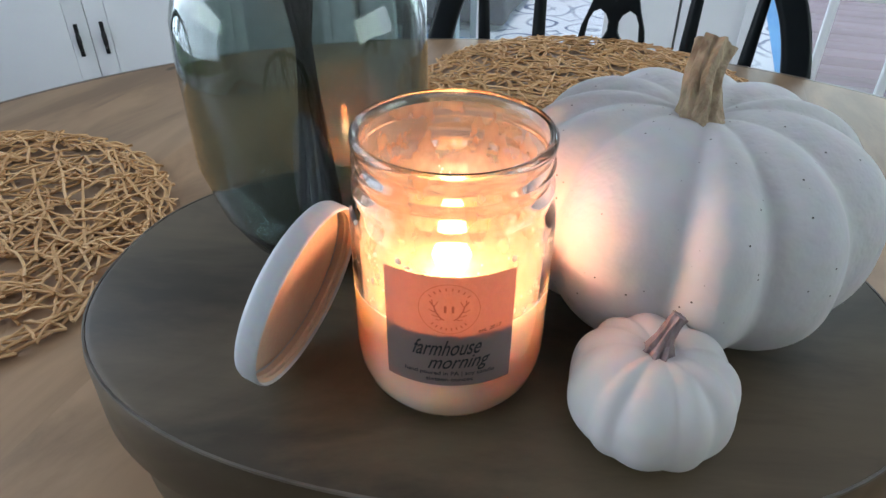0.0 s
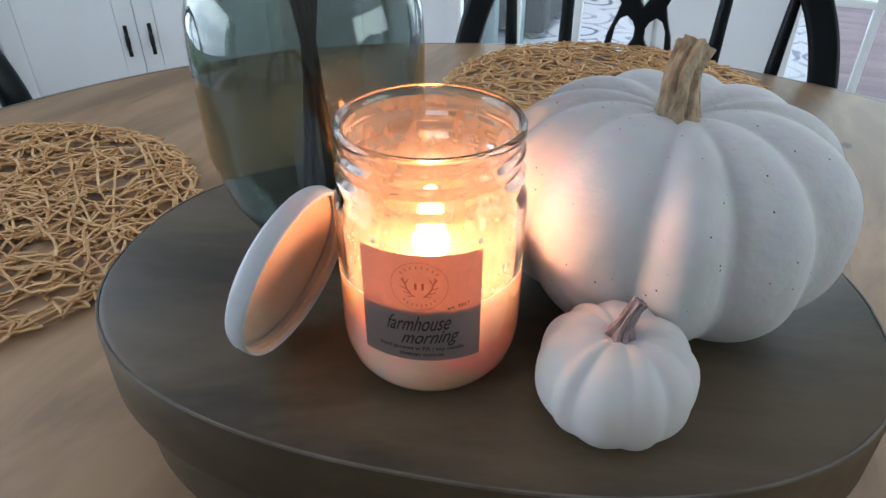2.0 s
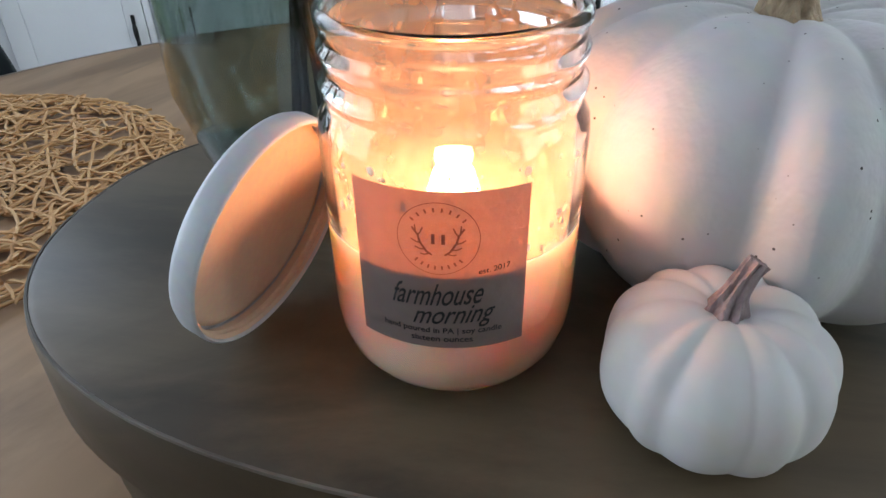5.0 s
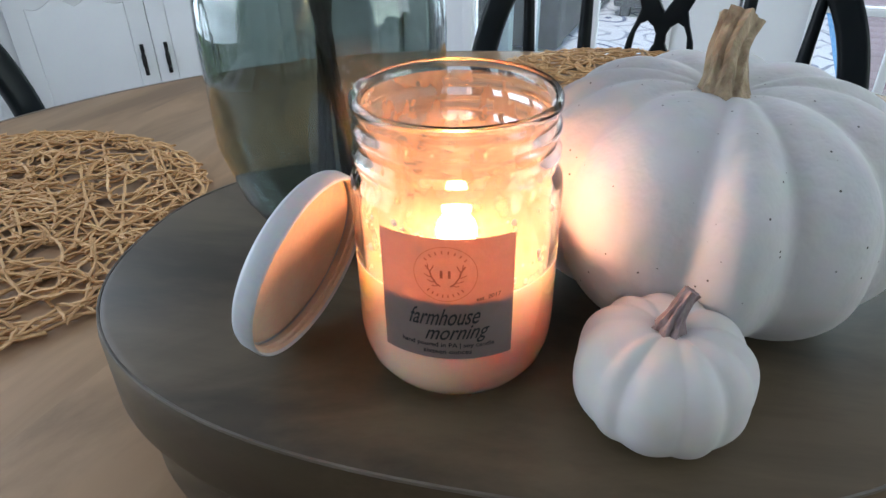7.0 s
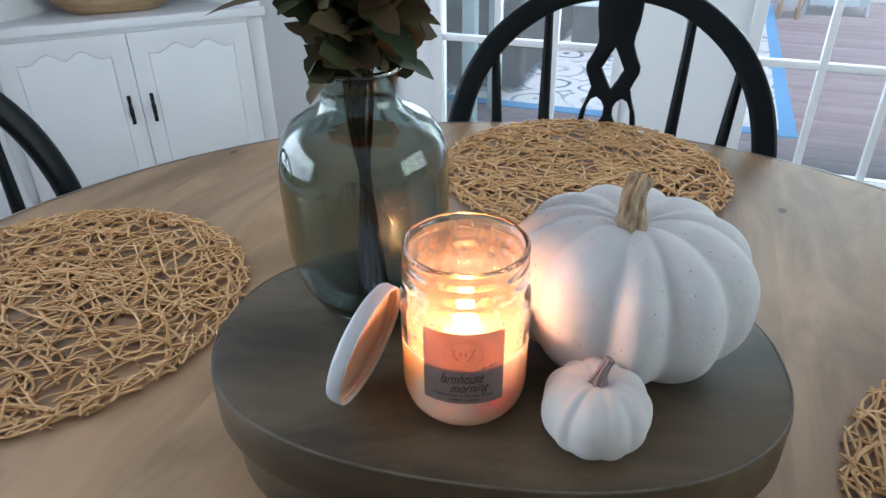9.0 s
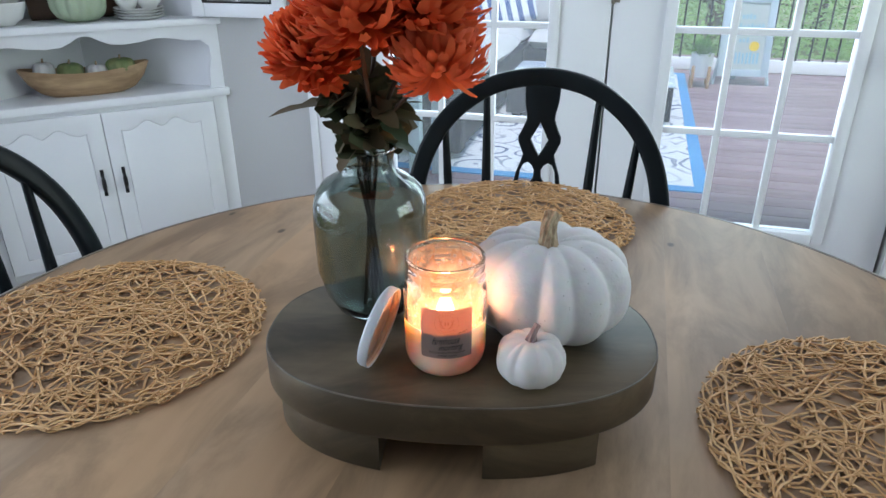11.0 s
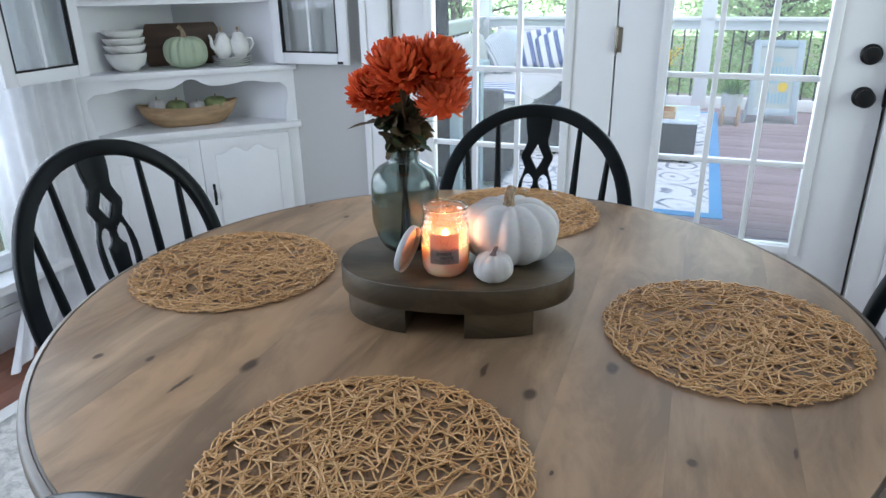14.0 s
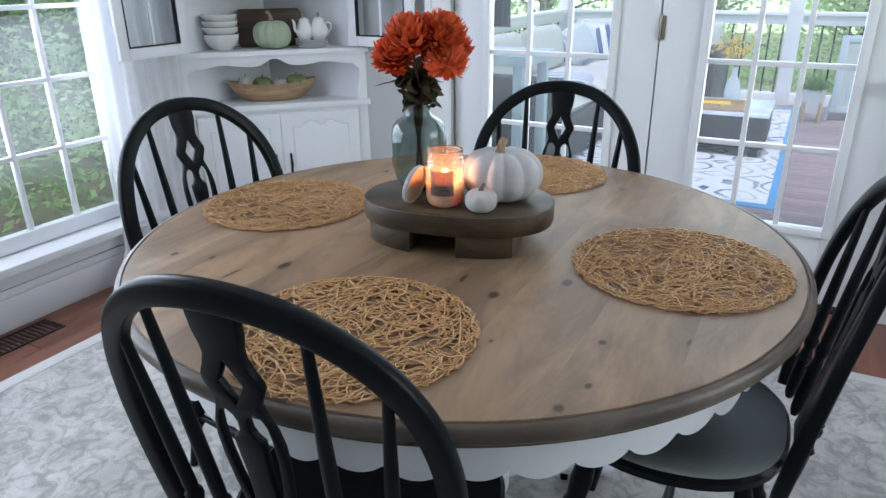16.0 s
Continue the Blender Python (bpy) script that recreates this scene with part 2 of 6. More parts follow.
def twine_material():
    """Twisted paper cord; every strand has its own tone."""
    m = material("paper_twine", (0.6, 0.38, 0.17), 0.62)
    geo = node(m, "NewGeometry")
    col = ramp(m, geo.outputs["Random Per Island"], [(0.0, (0.46, 0.245, 0.095)), (0.35, (0.6, 0.34, 0.14)), (0.75, (0.7, 0.42, 0.185)), (1.0, (0.77, 0.5, 0.25))])
    v = coords(m)
    patch = node(m, "TexNoise", {"Vector": v, "Scale": 45.0, "Detail": 4.0})
    pf = node(m, "MapRange", {"Value": patch.outputs[0], "From Min": 0.35, "From Max": 0.7, "To Max": 0.28})
    col = mix(m, pf.outputs[0], col, (0.4, 0.22, 0.085))
    link(m, col, "Base Color")
    fine = node(m, "TexNoise", {"Vector": v, "Scale": 800.0, "Detail": 2.0})
    bump(m, fine.outputs[0], 0.3, 0.0006)
    return m


TWINE = twine_material()
ORANGE = petal_material("orange_petals", (0.82, 0.165, 0.05), (0.6, 0.085, 0.025), 0.35)
LEAF = petal_material("silk_leaf", (0.03, 0.05, 0.024), (0.12, 0.085, 0.05), 0.15)
GREENLEAF = petal_material("green_leaf", (0.17, 0.36, 0.07), (0.1, 0.24, 0.05), 0.4)
WOODS = petal_material("woodland_leaf", (0.46, 0.6, 0.3), (0.32, 0.48, 0.2), 0.55)
bsdf(LEAF).inputs["Specular IOR Level"].default_value = 0.15
STEMG = noisy("flower_stem_brown", (0.035, 0.024, 0.014), (0.06, 0.035, 0.02), 60.0, 0.6, 300, 0.1)


def glass(name, color, rough=0.0, ior=1.46):
    m = material(name, color, rough)
    bsdf(m).inputs["Transmission Weight"].default_value = 1.0
    bsdf(m).inputs["IOR"].default_value = ior
    return m


JARG = glass("clear_jar_glass", (0.985, 0.985, 0.98))
VASEG = glass("smoky_green_glass", (0.46, 0.535, 0.515))


def pane_glass():
    m = bpy.data.materials.new("pane_glass")
    m.use_nodes = True
    t = m.node_tree
    t.nodes.clear()
    out = t.nodes.new("ShaderNodeOutputMaterial")
    tr = node(m, "BsdfTransparent", {"Color": (0.95, 0.97, 0.97, 1)})
    gl = node(m, "BsdfGlossy", {"Roughness": 0.01})
    fr = node(m, "Fresnel", {"IOR": 1.3})
    # milky veil put into the glass stands in for hazy glare
    veil = node(m, "BsdfTranslucent", {"Color": (0.95, 0.97, 1.0, 1)})
    veil_noise = node(m, "TexNoise", {"Vector": coords(m), "Scale": 3.0, "Detail": 6.0})
    df = node(m, "MapRange", {"Value": veil_noise.outputs[0], "From Min": 0.3, "From Max": 0.7, "To Min": 0.02, "To Max": 0.034})
    hazy = node(m, "MixShader", {0: df.outputs[0], 1: tr.outputs[0], 2: veil.outputs[0]})
    sh = node(m, "MixShader", {0: fr.outputs[0], 1: hazy.outputs[0], 2: gl.outputs[0]})
    t.links.new(sh.outputs[0], out.inputs[0])
    return m


PANE = pane_glass()


def wax_material():
    m = noisy("soy_wax", (0.85, 0.64, 0.46), (0.82, 0.6, 0.42), 18.0, 0.4, 120, 0.03)
    b = bsdf(m)
    b.inputs["Subsurface Weight"].default_value = 1.0
    b.inputs["Subsurface Radius"].default_value = (0.06, 0.034, 0.018)
    b.inputs["Subsurface Scale"].default_value = 1.0
    return m


WAX = wax_material()
DROP = material("wax_droplet", (0.85, 0.72, 0.55), 0.4)


def thin(name, c, trans, rough=0.8, scale=300.0, through=None):
    m = noisy(name, c, [0.93 * a for a in c], 25.0, rough, scale, 0.15)
    tr = node(m, "BsdfTranslucent", {"Color": (*(through or c), 1)})
    sh = node(m, "MixShader", {0: trans, 1: bsdf(m).outputs[0], 2: tr.outputs[0]})
    m.node_tree.links.new(sh.outputs[0], m.node_tree.nodes["Material Output"].inputs[0])
    return m


PAPER = thin("kraft_label_paper", (0.24, 0.19, 0.175), 0.27, through=(0.36, 0.155, 0.095))


def film_material():
    """Hazy wax film left on the inside of the glass, denser and browner towards the neck."""
    m = bpy.data.materials.new("wax_film")
    m.use_nodes = True
    t = m.node_tree
    t.nodes.clear()
    out = t.nodes.new("ShaderNodeOutputMaterial")
    v = coords(m, (1, 1, 0.6))
    n = node(m, "TexNoise", {"Vector": v, "Scale": 130.0, "Detail": 5.0})
    g = node(m, "MapRange", {"Value": n.outputs[0], "From Min": 0.35, "From Max": 0.7, "To Min": 0.5, "To Max": 1.0})
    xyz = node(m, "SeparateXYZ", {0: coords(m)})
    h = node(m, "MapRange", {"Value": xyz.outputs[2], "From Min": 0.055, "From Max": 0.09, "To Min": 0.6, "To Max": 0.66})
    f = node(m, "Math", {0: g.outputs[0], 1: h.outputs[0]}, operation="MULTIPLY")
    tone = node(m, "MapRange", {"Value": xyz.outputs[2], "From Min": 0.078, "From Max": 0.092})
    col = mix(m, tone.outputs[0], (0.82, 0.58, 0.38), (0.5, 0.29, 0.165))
    a = node(m, "BsdfTransparent")
    d = node(m, "BsdfDiffuse", {"Color": col})
    b = node(m, "BsdfTranslucent", {"Color": col})
    ab = node(m, "MixShader", {0: 0.7, 1: d.outputs[0], 2: b.outputs[0]})
    sh = node(m, "MixShader", {0: f.outputs[0], 1: a.outputs[0], 2: ab.outputs[0]})
    t.links.new(sh.outputs[0], out.inputs[0])
    return m


FILM = film_material()
CURTAIN = thin("sheer_white_curtain", (0.92, 0.93, 0.96), 0.25, 0.85, 500.0)


def pumpkin_material():
    m = noisy("chalky_white_pumpkin", (0.6, 0.597, 0.6), (0.53, 0.53, 0.54), 18.0, 0.72, 90, 0.6)
    v = coords(m)
    vor = node(m, "TexVoronoi", {"Vector": v, "Scale": 165.0})
    msk = node(m, "TexNoise", {"Vector": v, "Scale": 22.0, "Detail": 1.0})
    a = node(m, "MapRange", {"Value": vor.outputs["Distance"], "From Min": 0.055, "From Max": 0.085, "To Min": 1.0, "To Max": 0.0})
    b = node(m, "MapRange", {"Value": msk.outputs[0], "From Min": 0.45, "From Max": 0.5})
    f = node(m, "Math", {0: a.outputs[0], 1: b.outputs[0]}, operation="MULTIPLY")
    old = bsdf(m).inputs["Base Color"].links[0].from_socket
    link(m, mix(m, f.outputs[0], old, (0.06, 0.055, 0.05)), "Base Color")
    return m


PUMPKIN = pumpkin_material()
PUMPKIN2 = noisy("smooth_white_pumpkin", (0.6, 0.585, 0.58), (0.54, 0.525, 0.52), 22.0, 0.6, 120, 0.12)
STEMTAN = noisy("dry_tan_stem", (0.52, 0.41, 0.27), (0.2, 0.14, 0.085), 70.0, 0.75, 250, 0.6, stretch=(2.5, 2.5, 0.5))
STEMMAUVE = noisy("mauve_brown_stem", (0.13, 0.085, 0.085), (0.32, 0.25, 0.25), 90.0, 0.6, 300, 0.6, stretch=(2.5, 2.5, 0.5))


def rug_material(name, base, tone, line, scale, contrast):
    """Worn rug: ring and scroll motif drawn by distorted waves, faded in patches."""
    m = material(name, base, 0.95)
    v = coords(m)
    w = node(m, "TexNoise", {"Vector": v, "Scale": scale * 0.8, "Detail": 3.0})
    d = mix(m, 0.16, v, w.outputs[1])
    vor = node(m, "TexVoronoi", {"Vector": d, "Scale": scale, "Randomness": 0.25})
    wav = node(m, "Math", {0: vor.outputs["Distance"], 1: 24.0}, operation="MULTIPLY")
    sn = node(m, "Math", {0: wav.outputs[0]}, operation="SINE")
    lf = node(m, "MapRange", {"Value": sn.outputs[0], "From Min": contrast, "From Max": contrast + 0.25})
    fade = node(m, "TexNoise", {"Vector": v, "Scale": 2.3, "Detail": 6.0, "Roughness": 0.65})
    ff = node(m, "MapRange", {"Value": fade.outputs[0], "From Min": 0.36, "From Max": 0.62})
    mul = node(m, "Math", {0: lf.outputs[0], 1: ff.outputs[0]}, operation="MULTIPLY")
    col = mix(m, ff.outputs[0], base, tone)
    col = mix(m, mul.outputs[0], col, line)
    fine = node(m, "TexNoise", {"Vector": v, "Scale": 220.0, "Detail": 3.0})
    col = mix(m, 0.18, col, fine.outputs[1], "OVERLAY")
    link(m, col, "Base Color")
    bump(m, fine.outputs[0], 0.5, 0.004)
    return m




def worn_rug():
    """Cream rug with a faded grey-green scroll, worn bare in broad patches, with small dark flecks."""
    m = material("faded_cream_rug", (0.5, 0.49, 0.46), 0.95)
    v = coords(m)
    w = node(m, "TexNoise", {"Vector": v, "Scale": 5.0, "Detail": 4.0})
    d = mix(m, 0.22, v, w.outputs[1])
    vor = node(m, "TexVoronoi", {"Vector": d, "Scale": 4.5, "Randomness": 0.6})
    sn = node(m, "Math", {0: node(m, "Math", {0: vor.outputs["Distance"], 1: 30.0}, operation="MULTIPLY").outputs[0]}, operation="SINE")
    lines = node(m, "MapRange", {"Value": sn.outputs[0], "From Min": 0.55, "From Max": 0.95})
    wear = node(m, "TexNoise", {"Vector": v, "Scale": 2.6, "Detail": 8.0, "Roughness": 0.7})
    wf = node(m, "MapRange", {"Value": wear.outputs[0], "From Min": 0.38, "From Max": 0.6})
    pat = node(m, "TexNoise", {"Vector": v, "Scale": 16.0, "Detail": 6.0, "Roughness": 0.7, "Distortion": 1.2})
    pf = node(m, "MapRange", {"Value": pat.outputs[0], "From Min": 0.46, "From Max": 0.6, "To Max": 0.75})
    col = mix(m, wf.outputs[0], (0.54, 0.525, 0.49), (0.38, 0.37, 0.335))
    col = mix(m, pf.outputs[0], col, (0.25, 0.245, 0.22))
    lf = node(m, "Math", {0: node(m, "Math", {0: lines.outputs[0], 1: wf.outputs[0]}, operation="MULTIPLY").outputs[0], 1: 0.6}, operation="MULTIPLY")
    col = mix(m, lf.outputs[0], col, (0.2, 0.215, 0.205))
    fl = node(m, "TexVoronoi", {"Vector": d, "Scale": 38.0})
    ff = node(m, "MapRange", {"Value": fl.outputs["Distance"], "From Min": 0.08, "From Max": 0.13, "To Min": 0.55, "To Max": 0.0})
    col = mix(m, node(m, "Math", {0: ff.outputs[0], 1: wf.outputs[0]}, operation="MULTIPLY").outputs[0], col, (0.12, 0.13, 0.13))
    fine = node(m, "TexNoise", {"Vector": v, "Scale": 240.0, "Detail": 3.0})
    col = mix(m, 0.2, col, fine.outputs[1], "OVERLAY")
    link(m, col, "Base Color")
    bump(m, fine.outputs[0], 0.5, 0.004)
    return m


RUG = worn_rug()
DECKRUG = rug_material("white_blue_deck_rug", (0.72, 0.74, 0.75), (0.68, 0.71, 0.74), (0.08, 0.11, 0.2), 3.6, 0.62)
BLUE = noisy("blue_rug_border", (0.1, 0.3, 0.58), (0.13, 0.36, 0.62), 9.0, 0.9, 250, 0.3)


def striped(name, scale, line, share):
    m = material(name, (0.7, 0.72, 0.74), 0.9)
    v = coords(m)
    w = node(m, "TexWave", {"Vector": v, "Scale": scale, "Distortion": 0.3}, bands_direction="X")
    link(m, ramp(m, w.outputs[0], [(0.0, (0.72, 0.74, 0.76)), (share, (0.7, 0.72, 0.75)), (share + 0.08, line), (1.0, line)]), "Base Color")
    fine = node(m, "TexNoise", {"Vector": v, "Scale": 250.0})
    bump(m, fine.outputs[0], 0.3, 0.003)
    return m


STRIPE = striped("blue_striped_cloth", 3.2, (0.07, 0.12, 0.28), 0.52)
PINS = striped("grey_pinstriped_cloth", 13.0, (0.3, 0.36, 0.43), 0.45)


def flame_material():
    m = bpy.data.materials.new("flame_glow")
    m.use_nodes = True
    b = bsdf(m)
    b.inputs["Emission Color"].default_value = (1.0, 0.62, 0.25, 1)
    b.inputs["Emission Strength"].default_value = 32.0
    return m


FLAME = flame_material()


def woods_backdrop():
    m = bpy.data.materials.new("self_lit_far_woods")
    m.use_nodes = True
    v = coords(m)
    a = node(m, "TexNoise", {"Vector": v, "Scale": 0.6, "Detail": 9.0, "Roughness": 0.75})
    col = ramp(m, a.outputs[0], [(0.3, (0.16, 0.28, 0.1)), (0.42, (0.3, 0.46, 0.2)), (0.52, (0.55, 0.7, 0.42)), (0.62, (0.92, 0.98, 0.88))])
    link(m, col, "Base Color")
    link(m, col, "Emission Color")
    # the sheet gives off its own light in place of daylight on the trees
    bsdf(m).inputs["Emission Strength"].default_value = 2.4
    bsdf(m).inputs["Roughness"].default_value = 1.0
    return m


FARWOODS = woods_backdrop()
GRASS = noisy("leafy_ground", (0.2, 0.16, 0.12), (0.12, 0.2, 0.07), 0.9, 0.95, 7, 0.8)


# ---- building helpers ----
def finish(name, bm, mat, smooth=40):
    me = bpy.data.meshes.new(name)
    bm.to_mesh(me)
    bm.free()
    if mat:
        me.materials.append(mat)
    if smooth:
        me.shade_smooth()
        me.set_sharp_from_angle(angle=radians(smooth))
    return me


def part(name, bm, mat, parent=None, label="", m=None, smooth=40):
    ob = new(name, finish(name, bm, mat, smooth) if isinstance(bm, bmesh.types.BMesh) else bm)
    if parent:
        ob.parent = parent
    if m is not None:
        ob.matrix_basis = m
    return tagged(ob, label)


def thing(name, m, label, category, group="", kind=""):
    ob = new(name)
    ob.empty_display_size = 0.05
    ob.matrix_basis = m
    return tagged(ob, label, category, group, kind)


def box(bm, x0, x1, y0, y1, z0, z1, bevel=0.0, seg=2):
    vs = [bm.verts.new((x, y, z)) for z in (z0, z1) for y in (y0, y1) for x in (x0, x1)]
    fs = [bm.faces.new([vs[i] for i in f]) for f in ((0, 2, 3, 1), (4, 5, 7, 6), (0, 1, 5, 4), (2, 6, 7, 3), (0, 4, 6, 2), (1, 3, 7, 5))]
    if bevel:
        es = list({e for f in fs for e in f.edges})
        bmesh.ops.bevel(bm, geom=es, offset=bevel, segments=seg, profile=0.5, affect="EDGES")
    return bm


def boxes(*rows, bevel=0.0):
    bm = bmesh.new()
    for r in rows:
        box(bm, *r, bevel=bevel)
    return bm


def lathe(profile, seg=48):
    """Turns (radius, height) rows round the z axis; radius 0 closes the end."""
    bm = bmesh.new()
    rings = []
    for r, z in profile:
        if r < 1e-6:
            rings.append([bm.verts.new((0, 0, z))])
        else:
            rings.append([bm.verts.new((r * math.cos(2 * math.pi * i / seg), r * math.sin(2 * math.pi * i / seg), z)) for i in range(seg)])
    for a, b in zip(rings, rings[1:]):
        for i in range(seg):
            j = (i + 1) % seg
            q = [a[i % len(a)], a[j % len(a)], b[j % len(b)], b[i % len(b)]]
            q = [v for k, v in enumerate(q) if v not in q[:k]]
            if len(q) > 2:
                bm.faces.new(q)
    bmesh.ops.recalc_face_normals(bm, faces=bm.faces)
    return bm


def tube(bm, pts, radii, sides=8, flat=1.0, up=(0, 0, 1), closed=False, square=1.0):
    """A bar swept along pts, with one radius a point; flat scales it along up, square below 1 flattens its four sides."""
    pts = [Vector(p) for p in pts]
    n = len(pts)
    radii = radii if hasattr(radii, "__len__") else [radii] * n
    turns = [2 * math.pi * k / sides for k in range(sides)]
    ring = [(math.copysign(abs(math.cos(t)) ** square, math.cos(t)), math.copysign(abs(math.sin(t)) ** square, math.sin(t))) for t in turns]
    rings = []
    for i, p in enumerate(pts):
        a, b = (pts[i - 1], pts[(i + 1) % n]) if closed else (pts[max(i - 1, 0)], pts[min(i + 1, n - 1)])
        d = (b - a).normalized()
        u = Vector(up)
        s = d.cross(u)
        if s.length < 1e-4:
            s = d.cross(Vector((1, 0, 0.01)))
        s.normalize()
        w = s.cross(d).normalized()
        rings.append([bm.verts.new(p + radii[i] * (c * s + flat * q * w)) for c, q in ring])
    for i in range(n if closed else n - 1):
        a, b = rings[i], rings[(i + 1) % n]
        for k in range(sides):
            bm.faces.new((a[k], a[(k + 1) % sides], b[(k + 1) % sides], b[k]))
    if not closed:
        bm.faces.new(rings[0][::-1])
        bm.faces.new(rings[-1])
    return bm


def spline(pts, n):
    """n points on a smooth curve through pts."""
    pts = [Vector(p) for p in pts]
    out = []
    for i in range(n):
        f = i / (n - 1) * (len(pts) - 1)
        k = min(int(f), len(pts) - 2)
        t = f - k
        p0, p1, p2, p3 = pts[max(k - 1, 0)], pts[k], pts[k + 1], pts[min(k + 2, len(pts) - 1)]
        out.append(0.5 * (2 * p1 + (p2 - p0) * t + (2 * p0 - 5 * p1 + 4 * p2 - p3) * t * t + (3 * p1 - p0 - 3 * p2 + p3) * t ** 3))
    return out


def flat_shape(name, outlines, depth, bevel=0.0):
    """Closed outlines in x, y, the first with the others cut out of it, as a plate about z = 0."""
    cu = bpy.data.curves.new(name, "CURVE")
    cu.dimensions, cu.fill_mode, cu.extrude, cu.bevel_depth, cu.bevel_resolution = "2D", "BOTH", depth / 2 - bevel, bevel, 1
    cu.offset = -bevel
    for o in outlines:
        s = cu.splines.new("POLY")
        s.points.add(len(o) - 1)
        for p, q in zip(s.points, o):
            p.co = (q[0], q[1], 0, 1)
        s.use_cyclic_u = True
    ob = bpy.data.objects.new(name, cu)
    me = bpy.data.meshes.new_from_object(ob)
    bpy.data.objects.remove(ob)
    bpy.data.curves.remove(cu)
    bm = bmesh.new()
    bm.from_mesh(me)
    bpy.data.meshes.remove(me)
    bmesh.ops.remove_doubles(bm, verts=bm.verts, dist=1e-6)
    return bm


def turned(bm, m):
    bmesh.ops.transform(bm, matrix=m, verts=bm.verts)
    return bm


def structure(name, bm, mat, label, m=None, smooth=40):
    return tagged(part(name, bm, mat, None, label, ROOM if m is None else m, smooth), kind="structure")


# ---- the room ----
# door wall, with one opening for the pair of glazed doors; its window-side neighbour holds a window bank
structure("wall_north", boxes((WIN_S - 0.12, -0.87, DOOR_D, DOOR_D + 0.14, 0, HIGH), (0.96, EAST_S + 0.12, DOOR_D, DOOR_D + 0.14, 0, HIGH),
                              (-0.87, 0.96, DOOR_D, DOOR_D + 0.14, 2.05, HIGH)), WALL, "pale grey painted wall with a pair of glazed doors", smooth=0)
structure("wall_west", boxes((WIN_S - 0.14, WIN_S, SOUTH_D, DOOR_D, 0, 0.235), (WIN_S - 0.14, WIN_S, SOUTH_D, DOOR_D, 1.95, HIGH),
                             (WIN_S - 0.14, WIN_S, 0.825, DOOR_D, 0.235, 1.95), (WIN_S - 0.14, WIN_S, SOUTH_D, -3.03, 0.235, 1.95)), WALL,
          "pale painted wall with a low window, lengthened out of view", smooth=0)
# opening cut for the added window, out of view
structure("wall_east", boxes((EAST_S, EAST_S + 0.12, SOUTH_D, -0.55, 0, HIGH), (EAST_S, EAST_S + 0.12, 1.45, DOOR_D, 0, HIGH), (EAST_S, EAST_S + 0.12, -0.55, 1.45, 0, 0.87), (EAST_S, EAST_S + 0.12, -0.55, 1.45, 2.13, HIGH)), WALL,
          "plain pale grey painted wall with an added unseen window", smooth=0)
structure("wall_south", boxes((WIN_S - 0.14, EAST_S + 0.12, SOUTH_D - 0.12, SOUTH_D, 0, HIGH)), WALL, "plain pale grey painted wall", smooth=0)
structure("ceiling", boxes((WIN_S - 0.14, EAST_S + 0.12, SOUTH_D - 0.12, DOOR_D + 0.14, HIGH, HIGH + 0.1)), CEIL, "white painted ceiling", smooth=0)
floor = structure("floor", boxes((WIN_S - 0.14, EAST_S + 0.12, SOUTH_D - 0.12, DOOR_D + 0.14, -0.12, -0.014)), FLOORW, "reddish brown wooden plank floor", smooth=0)


def baseboard(name, row, m=None):
    structure(name, boxes(row, bevel=0.004), TRIM, "white painted baseboard along the wall", m)


baseboard("baseboard_north", (1.075, EAST_S, DOOR_D - 0.016, DOOR_D - 0.001, 0.0, 0.14))
baseboard("baseboard_corner", (WIN_S, -1.0, DOOR_D - 0.016, DOOR_D - 0.001, 0.0, 0.14))
baseboard("baseboard_west", (WIN_S + 0.001, WIN_S + 0.016, SOUTH_D, 1.05, 0.0, 0.13))
baseboard("baseboard_east", (EAST_S - 0.016, EAST_S - 0.001, SOUTH_D, DOOR_D, 0.0, 0.14))


def frame_bars(x0, x1, z0, z1, w, y0, y1, bevel=0.003):
    """Four bars round an opening, as one mesh."""
    return boxes((x0, x0 + w, y0, y1, z0, z1), (x1 - w, x1, y0, y1, z0, z1), (x0 + w, x1 - w, y0, y1, z0, z0 + w), (x0 + w, x1 - w, y0, y1, z1 - w, z1), bevel=bevel)


# added window out of view, only there to hold the side fill lamp
fill_win = tagged(thing("window_2", ROOM @ pose(EAST_S, 0.45, 0, 0, 0, -90), "plain white window, unseen, added to hold the side fill lamp", "window"), kind="structure")
part("window_frame", frame_bars(-1.0, 1.0, 0.87, 2.13, 0.05, -0.012, 0.05), TRIM, fill_win)
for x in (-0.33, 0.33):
    part("muntin", boxes((x - 0.014, x + 0.014, 0.01, 0.04, 0.92, 2.08)), TRIM, fill_win, smooth=0)
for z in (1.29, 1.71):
    part("muntin", boxes((-0.95, 0.95, 0.012, 0.038, z - 0.014, z + 0.014)), TRIM, fill_win, smooth=0)


